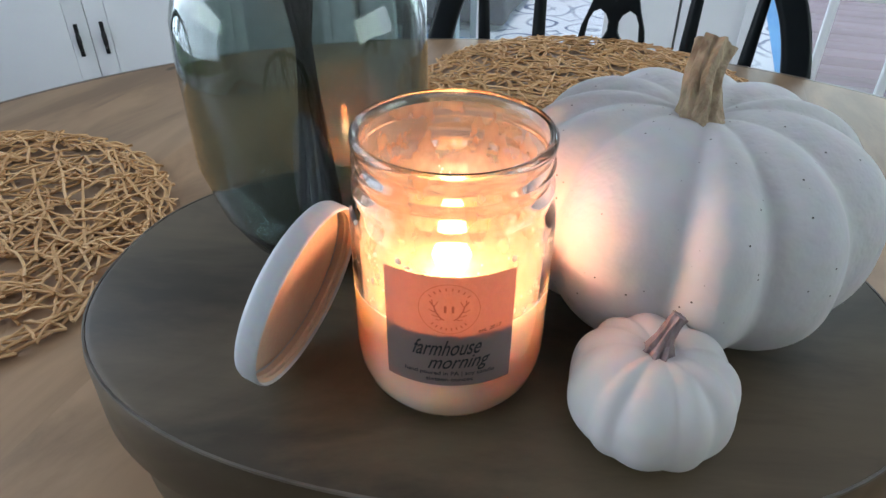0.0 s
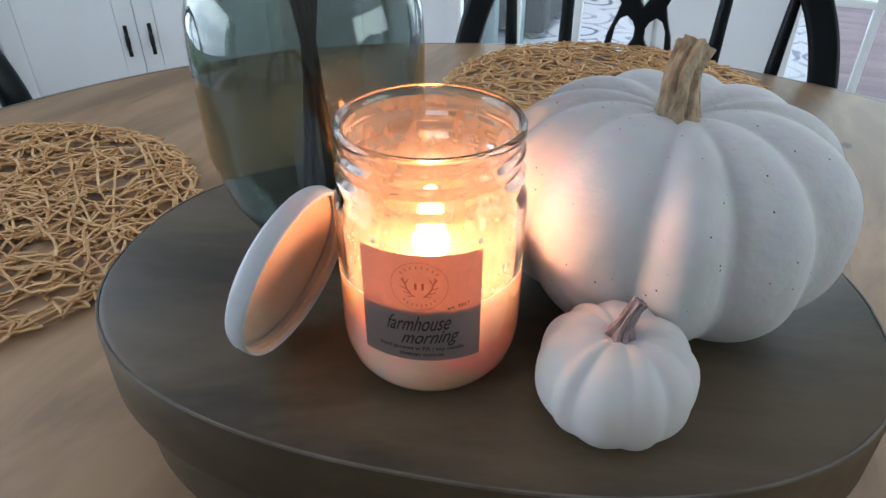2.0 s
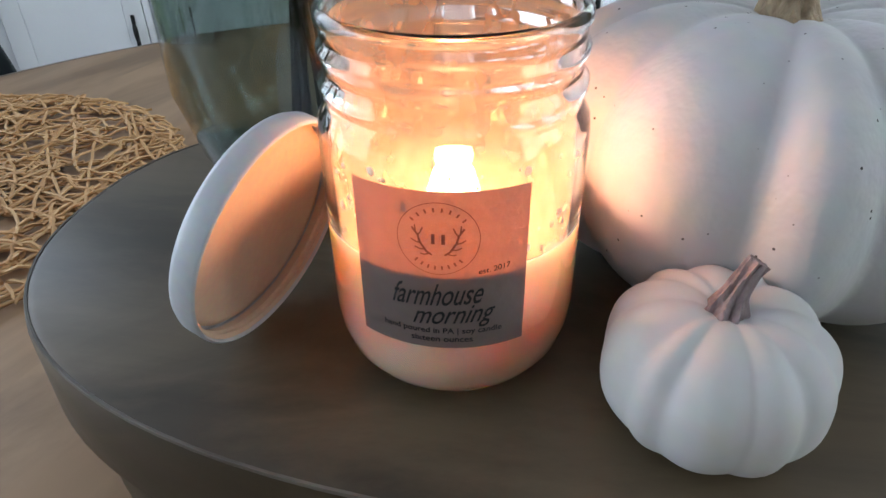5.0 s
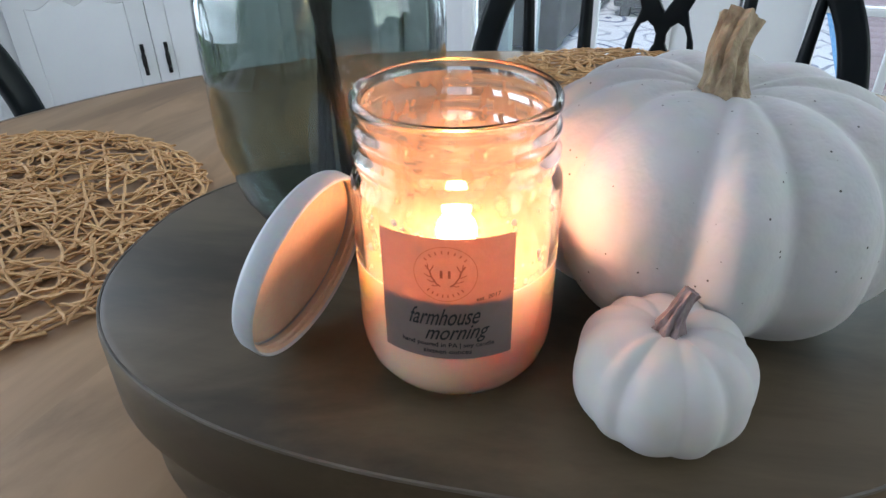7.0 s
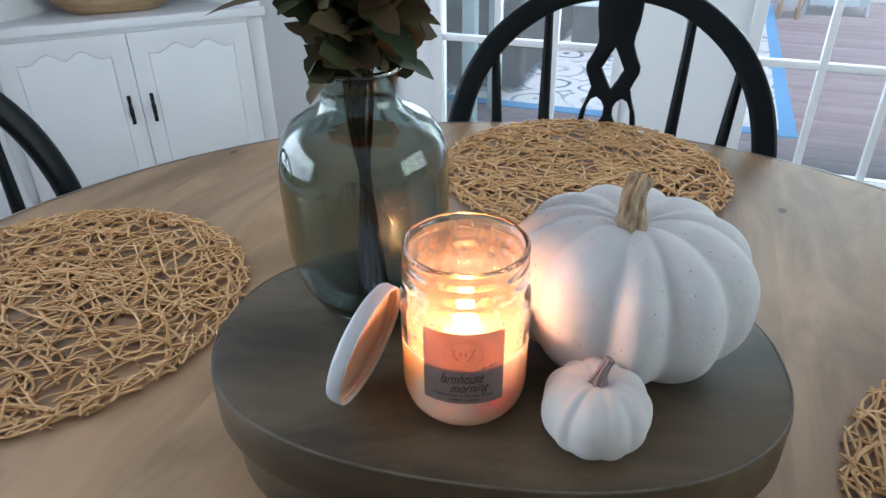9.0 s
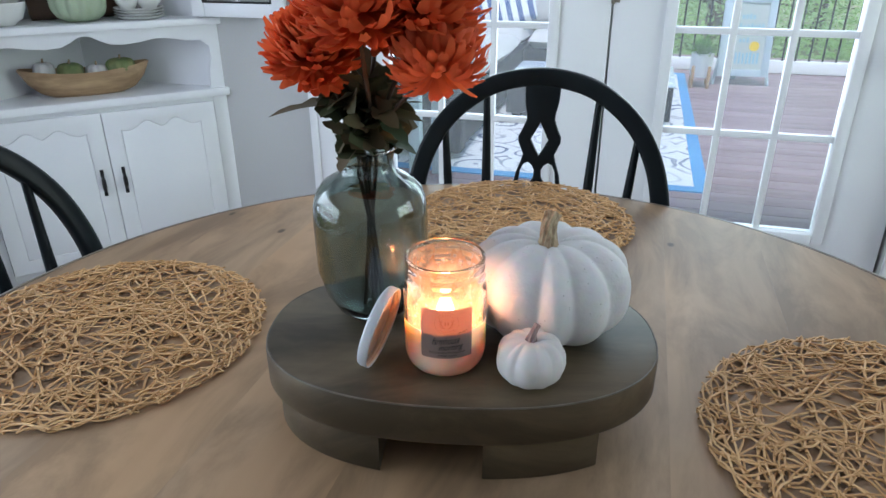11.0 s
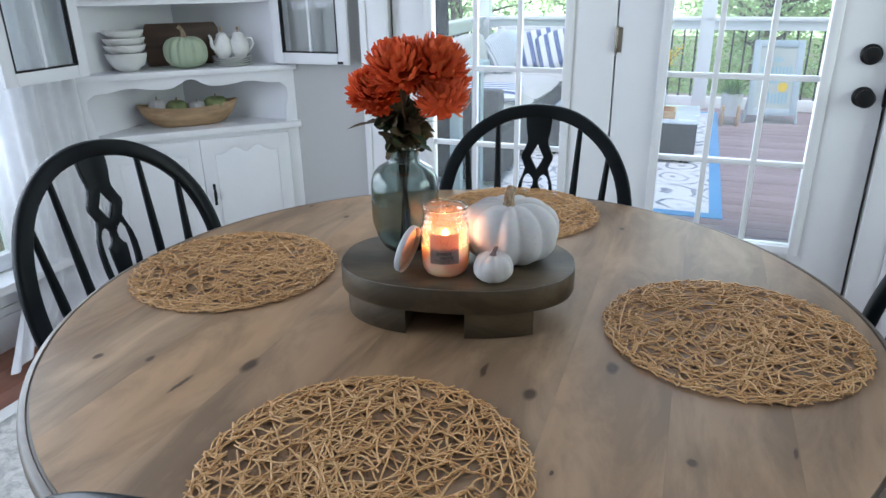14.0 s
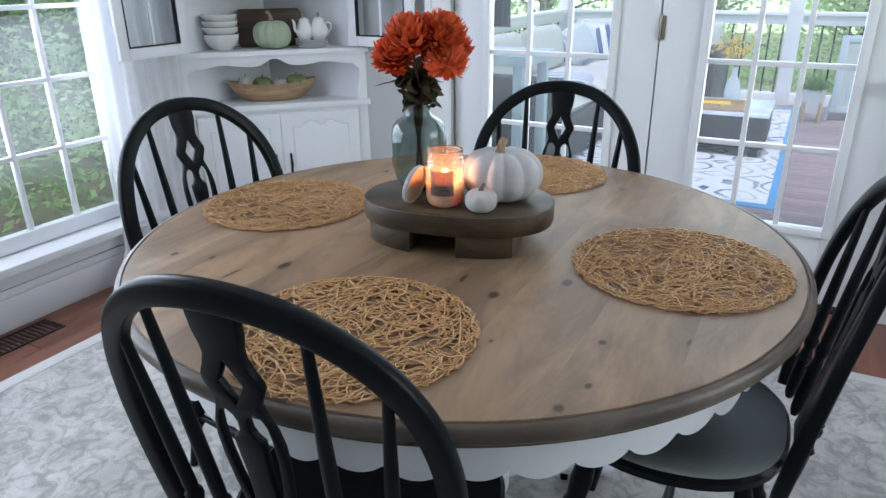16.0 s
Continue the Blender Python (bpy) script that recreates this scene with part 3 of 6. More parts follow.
# door casing: two uprights with a stepped edge, and a head
casing = structure("trim_door", boxes((-0.97, -0.865, DOOR_D - 0.02, DOOR_D - 0.001, 0, 2.05), (0.955, 1.06, DOOR_D - 0.02, DOOR_D - 0.001, 0, 2.05),
                                      (-0.97, 1.06, DOOR_D - 0.02, DOOR_D - 0.001, 2.05, 2.16), (-0.985, -0.955, DOOR_D - 0.028, DOOR_D - 0.021, 0, 2.05),
                                      (1.045, 1.075, DOOR_D - 0.028, DOOR_D - 0.021, 0, 2.05), bevel=0.003), TRIM, "white painted casing round the glazed doors")
structure("trim_jamb", boxes((-0.872, -0.845, DOOR_D + 0.077, DOOR_D + 0.13, 0.0, 2.05), (0.932, 0.962, DOOR_D + 0.077, DOOR_D + 0.13, 0.0, 2.05), (0.02, 0.072, DOOR_D + 0.077, DOOR_D + 0.13, 0.0, 2.05),
                             (-0.845, 0.02, DOOR_D + 0.077, DOOR_D + 0.13, 2.02, 2.05), (0.072, 0.932, DOOR_D + 0.077, DOOR_D + 0.13, 2.02, 2.05)), TRIM, "white door stops behind the glazed doors", smooth=0)
structure("trim_threshold", boxes((-0.87, 0.96, DOOR_D - 0.01, DOOR_D + 0.16, -0.03, 0.012), bevel=0.004), METAL, "dark metal door threshold")


def glazed_door(name, x0, x1, g0, g1, label):
    """A white door with fifteen panes; g0 to g1 is the glazing."""
    y0, y1 = DOOR_D + 0.03, DOOR_D + 0.075
    zs = [0.325 + 0.3105 * i for i in range(6)]
    d = tagged(thing(name, ROOM, label, "door"), kind="structure")
    part("door_leaf", boxes((x0, g0, y0, y1, 0.015, 2.04), (g1, x1, y0, y1, 0.015, 2.04), (g0, g1, y0, y1, 0.015, zs[0]), (g0, g1, y0, y1, zs[-1], 2.04), bevel=0.002), TRIM, d)
    part("glazing_trim", frame_bars(g0 - 0.032, g1 + 0.032, zs[0] - 0.032, zs[-1] + 0.032, 0.034, y0 - 0.014, y0 - 0.001, 0.005), TRIM, d)
    w = (g1 - g0) / 3
    for i in (1, 2):
        part("muntin", boxes((g0 + i * w - 0.01, g0 + i * w + 0.01, y0 + 0.004, y0 + 0.03, zs[0], zs[-1]), bevel=0.003), TRIM, d)
    for z in zs[1:-1]:
        part("muntin", boxes((g0, g1, y0 + 0.005, y0 + 0.029, z - 0.01, z + 0.01), bevel=0.003), TRIM, d)
    for i in range(3):
        for j in range(5):
            p = part("pane", boxes((g0 + i * w, g0 + i * w + w, y0 + 0.016, y0 + 0.02, zs[j], zs[j + 1])), PANE, d, smooth=0)
            p.visible_shadow = False
    return d


left_door = glazed_door("door_1", -0.86, 0.043, -0.688, -0.145, "white glazed door with fifteen panes, closed")
right_door = glazed_door("door_2", 0.05, 0.948, 0.238, 0.745, "white glazed door with fifteen panes and black knobs, closed")


def door_knob(z, knob):
    prof = [(0, 0), (0.034, 0), (0.034, 0.006), (0.03, 0.01), (0.014, 0.013)]
    prof += [(0.012, 0.03), (0.02, 0.036), (0.029, 0.046), (0.0305, 0.056), (0.024, 0.066), (0, 0.069)] if knob else [(0.026, 0.014), (0.025, 0.028), (0.021, 0.032), (0, 0.033)]
    part("door_knob" if knob else "deadbolt", lathe(prof, 32), METAL, right_door, "matte black knob" if knob else "matte black deadbolt cover", pose(0.882, DOOR_D + 0.03, z, 90, 0, 0))


door_knob(0.893, True)
door_knob(1.033, False)
part("latch_plate", boxes((0.944, 0.952, DOOR_D + 0.02, DOOR_D + 0.05, 0.862, 0.922), bevel=0.002), METAL, right_door, "black latch plate")
for hz in (0.25, 1.067, 1.84):
    hb = lathe([(0, -0.05), (0.004, -0.05), (0.0058, -0.045), (0.0058, 0.045), (0.004, 0.05), (0, 0.05)], 16)
    box(hb, -0.003, 0.02, 0.002, 0.005, -0.045, 0.045)
    part("hinge", hb, STEEL, right_door, "dull steel hinge", pose(0.047, DOOR_D + 0.024, hz))

# the low window: casing, sill, apron ledge, sash with muntins and panes
win = tagged(thing("window_1", ROOM, "white window with muntins over green woods", "window"), kind="structure")
# only the northmost bay is seen; the bank is lengthened southward for more light
W0, W1, Z0, Z1 = -2.95, 0.78, 0.335, 1.86
part("window_frame", boxes((WIN_S - 0.02, WIN_S + 0.022, W1 + 0.02, W1 + 0.125, 0.27, 2.0), (WIN_S - 0.02, WIN_S + 0.022, -3.09, -2.99, 0.27, 2.0),
                           (WIN_S - 0.02, WIN_S + 0.022, -3.09, W1 + 0.125, 1.9, 2.02), bevel=0.004), TRIM, win)
part("window_sill", boxes((WIN_S - 0.13, WIN_S + 0.075, -3.13, W1 + 0.15, 0.235, 0.27), bevel=0.006), TRIM, win)
part("apron", boxes((WIN_S + 0.002, WIN_S + 0.02, -3.09, W1 + 0.125, 0.17, 0.234), (WIN_S + 0.002, WIN_S + 0.014, -3.09, W1 + 0.125, 0.131, 0.165), bevel=0.003), TRIM, win)
for a, b in ((W0, -2.06), (-2.04, -1.17), (-1.15, -0.27), (-0.25, W1)):
    part("sash", boxes((WIN_S - 0.09, WIN_S - 0.045, a - 0.04 if a == W0 else a, a + 0.035, Z0 - 0.06, Z1 + 0.05), (WIN_S - 0.09, WIN_S - 0.045, b - 0.02, b + 0.05 if b == W1 else b, Z0 - 0.06, Z1 + 0.05),
                       (WIN_S - 0.09, WIN_S - 0.045, a, b, Z0 - 0.06, Z0), (WIN_S - 0.09, WIN_S - 0.045, a, b, Z1, Z1 + 0.05), bevel=0.002), TRIM, win)
    for i in range(1, 5):
        y = b - 0.015 - 0.205 * i
        if y > a + 0.05:
            part("muntin", boxes((WIN_S - 0.08, WIN_S - 0.055, y - 0.009, y + 0.009, Z0, Z1), bevel=0.002), TRIM, win)
    for k in range(1, 6):
        z = Z0 + 0.02 + 0.272 * k
        if z < Z1 - 0.05:
            part("muntin", boxes((WIN_S - 0.079, WIN_S - 0.056, a, b, z - 0.009, z + 0.009), bevel=0.002), TRIM, win)
    p = part("pane", boxes((WIN_S - 0.07, WIN_S - 0.066, a, b, Z0, Z1)), PANE, win, smooth=0)
    p.visible_shadow = False


def sheer_curtain():
    """A hanging sheer panel in soft folds that puddles on the floor."""
    bm = bmesh.new()
    rows, cols = 44, 110
    grid = []
    for j in range(rows + 1):
        t = j / rows
        z = 2.2 - 2.185 * t
        line = []
        for i in range(cols + 1):
            u = i / cols
            spread = 0.40 + 0.06 * t
            y = 0.7 + spread * u - 0.05 * t
            fold = 0.013 * math.sin(u * 46 + 1.4 * math.sin(3 * t)) + 0.007 * math.sin(u * 19 + 2.0 * t)
            x = WIN_S + 0.06 + fold
            if t > 0.93:
                k = (t - 0.93) / 0.07
                x += 0.14 * k * (0.6 + 0.5 * math.sin(u * 9 + 1))
                y -= 0.2 * k * (1 - u)
                z = max(z, 0.012 + 0.03 * (0.5 + 0.5 * math.sin(u * 30 + k * 3)) * (1 - 0.6 * k))
            line.append(bm.verts.new((x, y, z)))
        grid.append(line)
    for a, b in zip(grid, grid[1:]):
        for i in range(cols):
            bm.faces.new((a[i], a[i + 1], b[i + 1], b[i]))
    ob = part("sheer_curtain", bm, CURTAIN, None, "sheer white curtain hanging in folds to the floor", ROOM, 80)
    tagged(ob, "", "curtain")
    return ob


sheer_curtain()
vent = thing("floor_vent", ROOM @ pose(-1.893, 0.12, 0.0), "dark brown slotted floor vent in the wooden floor", "floor vent")
part("vent_frame", frame_bars(-0.065, 0.065, -0.14, 0.14, 0.012, 0, 0.004, 0.001), METAL, vent, m=Matrix(((1, 0, 0, 0), (0, 0, 1, 0), (0, 1, 0, 0), (0, 0, 0, 1))))
for i in range(13):
    part("vent_slat", boxes((-0.054, 0.054, -0.126 + 0.02 * i, -0.117 + 0.02 * i, -0.004, 0.003)), METAL, vent, smooth=0)

rug = boxes((-1.63, 2.35, -2.9, 1.235, 0.0, 0.008), bevel=0.003)
tagged(structure("area_rug", rug, RUG, "cream area rug with a worn faded grey scroll pattern"), category="rug", kind="thing")
edge = structure("rug_binding", boxes((-1.645, -1.585, -2.9, 1.25, 0.0, 0.0105), (-1.585, 2.36, 1.195, 1.25, 0.0, 0.0105), bevel=0.003), CUSHION, "pale cream woven border of the rug")
tagged(edge, category="rug border", kind="thing")

# ---- the table ----
TC = (0.019, 0.079)
table = thing("dining_table", pose(TC[0], TC[1], 0, 0, 0, ROOM_TURN), "round knotty wood dining table with a white scalloped apron", "table")
TR = 0.678
prof = [(0.0, -0.012), (TR - 0.014, -0.012), (TR - 0.014, -0.0035), (TR - 0.0105, -0.004), (TR - 0.009, -0.0012), (TR - 0.003, -0.002), (TR + 0.001, -0.006), (TR + 0.003, -0.013), (TR + 0.003, -0.021),
        (TR - 0.001, -0.028), (TR - 0.006, -0.031), (TR - 0.005, -0.034), (TR - 0.01, -0.038), (TR - 0.05, -0.038), (0, -0.038)]
part("edge_moulding", lathe(prof, 128), EDGE, table, "darker moulded rim", pose(0, 0, TABLE_Z))


def scalloped_apron():
    bm = bmesh.new()
    r0, n = TR - 0.06, 720
    ring = []
    for i in range(n):
        a = 2 * math.pi * i / n
        s = abs(math.sin(a * 22.0)) * (1.0 if int(a * 22.0 / math.pi) % 2 else 0.8)
        low = -0.112 - 0.024 * s ** 0.6
        ring.append([bm.verts.new((r * math.cos(a), r * math.sin(a), z)) for r, z in ((r0, -0.042), (r0, low), (r0 - 0.02, low), (r0 - 0.02, -0.042))])
    for i in range(n):
        a, b = ring[i], ring[(i + 1) % n]
        for k in range(3):
            bm.faces.new((a[k], b[k], b[k + 1], a[k + 1]))
    bmesh.ops.recalc_face_normals(bm, faces=bm.faces)
    return bm


part("apron", scalloped_apron(), HUTCH, table, "white scalloped apron", pose(0, 0, TABLE_Z))
part("pedestal", lathe([(0, 0.62), (0.2, 0.62), (0.2, 0.6), (0.11, 0.58), (0.075, 0.52), (0.06, 0.44), (0.1, 0.36), (0.115, 0.3), (0.08, 0.23), (0.09, 0.17), (0.12, 0.15), (0.12, 0.1), (0, 0.1)], 48), HUTCH, table, "white turned pedestal")
for k in range(4):
    fb = bmesh.new()
    tube(fb, spline([(0.08, 0, 0.13), (0.2, 0, 0.12), (0.32, 0, 0.07), (0.42, 0, 0.035)], 12), [0.045 - 0.0016 * i for i in range(12)], 10, 1.0)
    part("pedestal_foot", fb, HUTCH, table, "white curved foot", pose(0, 0, 0, 0, 0, 45 + 90 * k))


# ---- chairs ----
def back_y(z, x=0.0):
    return 0.175 + (z - 0.46) * 0.18 + 0.042 * (1 - (x / 0.24) ** 2)


def bow_points():
    pts = [(0.195, 0.45), (0.215, 0.52), (0.232, 0.6), (0.240, 0.68), (0.236, 0.755), (0.215, 0.83), (0.172, 0.895), (0.105, 0.943), (0.035, 0.962)]
    full = [(x, z) for x, z in pts] + [(-x, z) for x, z in reversed(pts)]
    return [Vector((x, back_y(z, x), z)) for x, z in full]


def splat_outline():
    half = [(0.041, 0.955), (0.041, 0.935), (0.039, 0.915), (0.034, 0.898), (0.033, 0.885), (0.041, 0.868), (0.05, 0.853), (0.05, 0.843), (0.042, 0.828), (0.037, 0.818), (0.042, 0.803),
            (0.052, 0.78), (0.057, 0.755), (0.057, 0.72), (0.052, 0.68), (0.044, 0.64), (0.038, 0.6), (0.036, 0.56), (0.042, 0.51), (0.048, 0.455)]
    outer = [(x, z) for x, z in half] + [(-x, z) for x, z in reversed(half)]
    diamond = [(0, 0.879), (0.011, 0.862), (0.0205, 0.847), (0.011, 0.832), (0, 0.816), (-0.011, 0.832), (-0.0205, 0.847), (-0.011, 0.862)]
    hole = [(0.014, 0.797), (0.024, 0.803), (0.034, 0.799), (0.041, 0.787), (0.044, 0.765), (0.0435, 0.73), (0.039, 0.69), (0.032, 0.655), (0.026, 0.635), (0.022, 0.655), (0.021, 0.70),
            (0.024, 0.735), (0.025, 0.757), (0.016, 0.764), (0.009, 0.775), (0.0085, 0.788)]
    return [[(0.83 * x, z) for x, z in o] for o in (outer, diamond, hole, [(-x, z) for x, z in hole])]


def turned_bar(p0, p1, radii, sides=12):
    bm = bmesh.new()
    p0, p1 = Vector(p0), Vector(p1)
    n = len(radii)
    return tube(bm, [p0.lerp(p1, t) for t, r in radii], [r for t, r in radii], sides, up=(0.3, 1, 0.1))


def windsor_chair(m, label):
    c = thing("dining_chair", m, label, "chair", "chairs round the table")
    seat = bmesh.new()
    rings = []
    for k, (f, z) in enumerate(((0.0, 0.448), (0.55, 0.447), (0.85, 0.452), (0.965, 0.459), (1.0, 0.452), (0.99, 0.436), (0.9, 0.424), (0.0, 0.422))):
        if f == 0:
            rings.append([seat.verts.new((0, 0, z))])
            continue
        row = []
        for i in range(40):
            a = 2 * math.pi * i / 40
            x, y = math.cos(a), math.sin(a)
            q = (abs(x) ** 2.6 + abs(y) ** 2.6) ** (-1 / 2.6)
            wide = 0.225 - 0.02 * max(0, y * q)
            row.append(seat.verts.new((f * wide * x * q, f * 0.205 * y * q, z)))
        rings.append(row)
    for a, b in zip(rings, rings[1:]):
        for i in range(40):
            j = (i + 1) % 40
            q = [a[i % len(a)], a[j % len(a)], b[j % len(b)], b[i % len(b)]]
            q = [v for n, v in enumerate(q) if v not in q[:n]]
            seat.faces.new(q)
    bmesh.ops.recalc_face_normals(seat, faces=seat.faces)
    part("seat", seat, BLACK, c, "saddled black seat")
    bow = bmesh.new()
    pts = spline(bow_points(), 90)
    tube(bow, pts, 0.0175, 20, 0.66, up=(0, 1, 0), square=0.5)
    part("bow", bow, BLACK, c)
    sp = flat_shape("splat", splat_outline(), 0.013, 0.003)
    for v in sp.verts:
        x, z, y = v.co.x, v.co.y, v.co.z
        v.co = (x, back_y(z, x) + y, z)
    bmesh.ops.recalc_face_normals(sp, faces=sp.faces)
    part("splat", sp, BLACK, c, "pierced splat with a diamond cut-out", smooth=30)
    rad = [(0, 0.006), (0.03, 0.011), (0.1, 0.013), (0.2, 0.0125), (0.215, 0.0165), (0.23, 0.0125), (0.27, 0.009), (0.3, 0.0135), (0.32, 0.0135), (0.335, 0.0095), (0.36, 0.0105), (0.6, 0.0098), (0.9, 0.0072), (1, 0.0062)]
    for x0, x1, z1 in ((0.15, 0.186, 0.878), (0.088, 0.108, 0.938)):
        for s in (1, -1):
            part("spindle", turned_bar((s * x0, back_y(0.45, x0), 0.445), (s * x1, back_y(z1, x1), z1), rad), BLACK, c)
    leg = [(0, 0.014), (0.06, 0.016), (0.2, 0.0225), (0.3, 0.019), (0.33, 0.024), (0.36, 0.017), (0.5, 0.0215), (0.62, 0.018), (0.66, 0.0235), (0.7, 0.016), (0.9, 0.012), (1, 0.0105)]
    feet = {}
    for sx in (1, -1):
        for sy in (1, -1):
            top, foot = Vector((sx * 0.15, sy * 0.135, 0.43)), Vector((sx * 0.205, sy * 0.2, 0.0085))
            feet[sx, sy] = (top, foot)
            part("leg", turned_bar(top, foot, leg), BLACK, c)
    bar = [(0, 0.007), (0.15, 0.009), (0.4, 0.013), (0.5, 0.0155), (0.6, 0.013), (0.85, 0.009), (1, 0.007)]
    mids = []
    for sx in (1, -1):
        a, b = (feet[sx, sy][0].lerp(feet[sx, sy][1], 0.62) for sy in (1, -1))
        mids.append(a.lerp(b, 0.5))
        part("stretcher", turned_bar(a, b, bar), BLACK, c)
    part("stretcher", turned_bar(mids[0], mids[1], bar), BLACK, c)
    return c


def chair_pose(angle, r, twist=0.0, shift=0.0):
    a = radians(angle)
    return pose(0.023 + r * math.cos(a) - shift * math.sin(a), 0.085 + r * math.sin(a) + shift * math.cos(a), 0, 0, 0, angle - 90 + twist)


chair_label = "black lacquered bow-back wooden chair drawn up to the table"
first = windsor_chair(chair_pose(74.4, 0.41), chair_label)
for angle, r, twist, shift in ((163.6, 0.522, -6, 0), (-106, 0.475, 4, 0.043), (-16, 0.48, 0, 0)):
    copy_thing(first, chair_pose(angle, r, twist, shift))


# ---- placemats ----
def woven_mat(R):
    """Short bent cords meet in star-shaped knots; zigzag turns make the looped rim."""
    rnd = random.Random(5)
    bm, rim = bmesh.new(), bmesh.new()

    def cord(mesh, pts, level):
        ph = rnd.uniform(0, 6)
        tube(mesh, [(x, y, level + 0.0012 * math.sin(1.7 * i + ph)) for i, (x, y) in enumerate(pts)], 0.00122, 5, 0.9)

    def zigzag(mesh, r0, r1, n, lean, level, wild):
        # one band, laid in short runs so that each run keeps its own tone
        turn = rnd.uniform(0, 6.28)
        corners = []
        for k in range(2 * n + 1):
            out = k % 2
            a = turn + 2 * math.pi * (k / 2) / n + (lean if out else 0) + rnd.uniform(-wild, wild) * 2 * math.pi / n
            r = (r1 - abs(rnd.gauss(0, 0.12)) * (r1 - r0) * wild) if out else r0 + rnd.uniform(0, 0.5) * (r1 - r0) * wild
            corners.append(Vector((min(r, R) * math.cos(a), min(r, R) * math.sin(a), 0)))
        k = 0
        while k < len(corners) - 1:
            run = corners[k:k + rnd.choice((2, 3, 3, 4)) + 1]
            pts = []
            for a, b in zip(run, run[1:]):
                side = Vector((b.y - a.y, a.x - b.x, 0)) * rnd.uniform(-0.09, 0.09)
                for i in range(6):
                    t = i / 6
                    p = a.lerp(b, 0.02 + 0.96 * t) + side * math.sin(math.pi * t)
                    pts.append((p.x, p.y))
            pts.append((run[-1].x, run[-1].y))
            cord(mesh, pts, level)
            k += len(run) - 1

    knots = []
    for k in range(255):
        r, a = 0.95 * R * math.sqrt((k + 1.2) / 256), 2.39996 * k
        knots.append(Vector((r * math.cos(a) + rnd.gauss(0, 0.0035), r * math.sin(a) + rnd.gauss(0, 0.0035), 0)))
    for i, p in enumerate(knots):
        for q in knots[:i]:
            gap = (p - q).length
            if gap < 0.0275 or (gap < 0.052 and rnd.random() < 0.27):
                over = rnd.uniform(0.05, 0.3)
                a, b = p.lerp(q, -over), q.lerp(p, -over)
                side = Vector((b.y - a.y, a.x - b.x, 0)) * rnd.uniform(-0.12, 0.12)
                line = [a.lerp(b, t / 6) + side * math.sin(math.pi * t / 6) for t in range(7)]
                cord(bm, [tuple(v.xy * min(1, 0.985 * R / max(v.length, 1e-6))) for v in line], rnd.uniform(0.0018, 0.0062))
    for k in range(46):
        # long cords crossing the mat
        r, a = R * rnd.uniform(0.1, 0.9), rnd.uniform(0, 6.28)
        half = min(rnd.uniform(0.05, 0.09), math.sqrt(max(R * R - r * r, 0.0004)) * 0.95)
        d, q, bow = Vector((-math.sin(a), math.cos(a))), Vector((math.cos(a), math.sin(a))), rnd.uniform(-1.5, 1.2)
        cord(bm, [tuple(q * (r + bow * (half * t) ** 2) + d * half * t) for t in [i / 6 - 1 for i in range(13)]], rnd.uniform(0.0018, 0.0062))
    zigzag(rim, R * 0.84, R, 40, 0.16, 0.0026, 0.28)
    zigzag(rim, R * 0.88, R, 46, -0.14, 0.0042, 0.25)
    for r, level in ((0.972, 0.0032), (0.945, 0.0048), (0.9, 0.0022)):
        ph = rnd.uniform(0, 6)
        for k in range(9):
            a0 = 2 * math.pi * k / 9
            cord(rim, [(R * (r + 0.014 * math.sin(23 * a + ph)) * math.cos(a), R * (r + 0.014 * math.sin(23 * a + ph)) * math.sin(a)) for a in [a0 + 0.78 * i / 16 for i in range(17)]], level)
    return [("weave", finish("weave", bm, TWINE, 70)), ("looped_rim", finish("looped_rim", rim, TWINE, 70))]


mat_parts = woven_mat(0.199)
for x, y, turn in ((0.450, -0.042, 0), (-0.423, 0.207, 100), (-0.080, -0.379, 205), (0.146, 0.556, 300)):
    pm0 = thing("placemat", pose(x, y, TABLE_Z + 0.0008, 0, 0, turn), "round open-weave tan twine placemat lying on the table", "placemat", "placemats round the table")
    for nm, me in mat_parts:
        part(nm, me, None, pm0)


# ---- the raised tray ----
def super_outline(a, b, n, x0=-9.0, x1=9.0, count=96):
    pts = []
    for i in range(count):
        t = 2 * math.pi * i / count
        c, s = math.cos(t), math.sin(t)
        x = a * math.copysign(abs(c) ** (2 / n), c)
        y = b * math.copysign(abs(s) ** (2 / n), s)
        if x0 <= x <= x1:
            pts.append((x, y))
    if x0 > -a or x1 < a:
        for x in (x0, x1):
            if -a < x < a:
                y = b * (1 - (abs(x) / a) ** n) ** (1 / n)
                pts += [(x, y), (x, -y)]
        cx = sum(p[0] for p in pts) / len(pts)
        pts.sort(key=lambda p: math.atan2(p[1], p[0] - cx))
    return pts


tray = thing("wooden_riser", pose(0.017, 0.058, 0, 0, 0, -6), "oval grey-brown wooden riser tray standing on the table", "tray")
slab = flat_shape("slab", [super_outline(0.197, 0.13, 2.35)], 0.043, 0.005)
part("slab", slab, RISER, tray, m=pose(0, 0, TRAY_Z - 0.0215), smooth=35)
# pale line round the edge: some wear, and a rim highlight put into colour
worn = bmesh.new()
tube(worn, [(x, y, -0.0016 + 0.0001 * math.sin(9 * x + 70 * y)) for x, y in super_outline(0.1955, 0.1285, 2.35)], 0.0009, 6, closed=True)
part("worn_edge", worn, WORNLIT, tray, "pale line for edge wear and rim highlight", pose(0, 0, TRAY_Z), smooth=60)
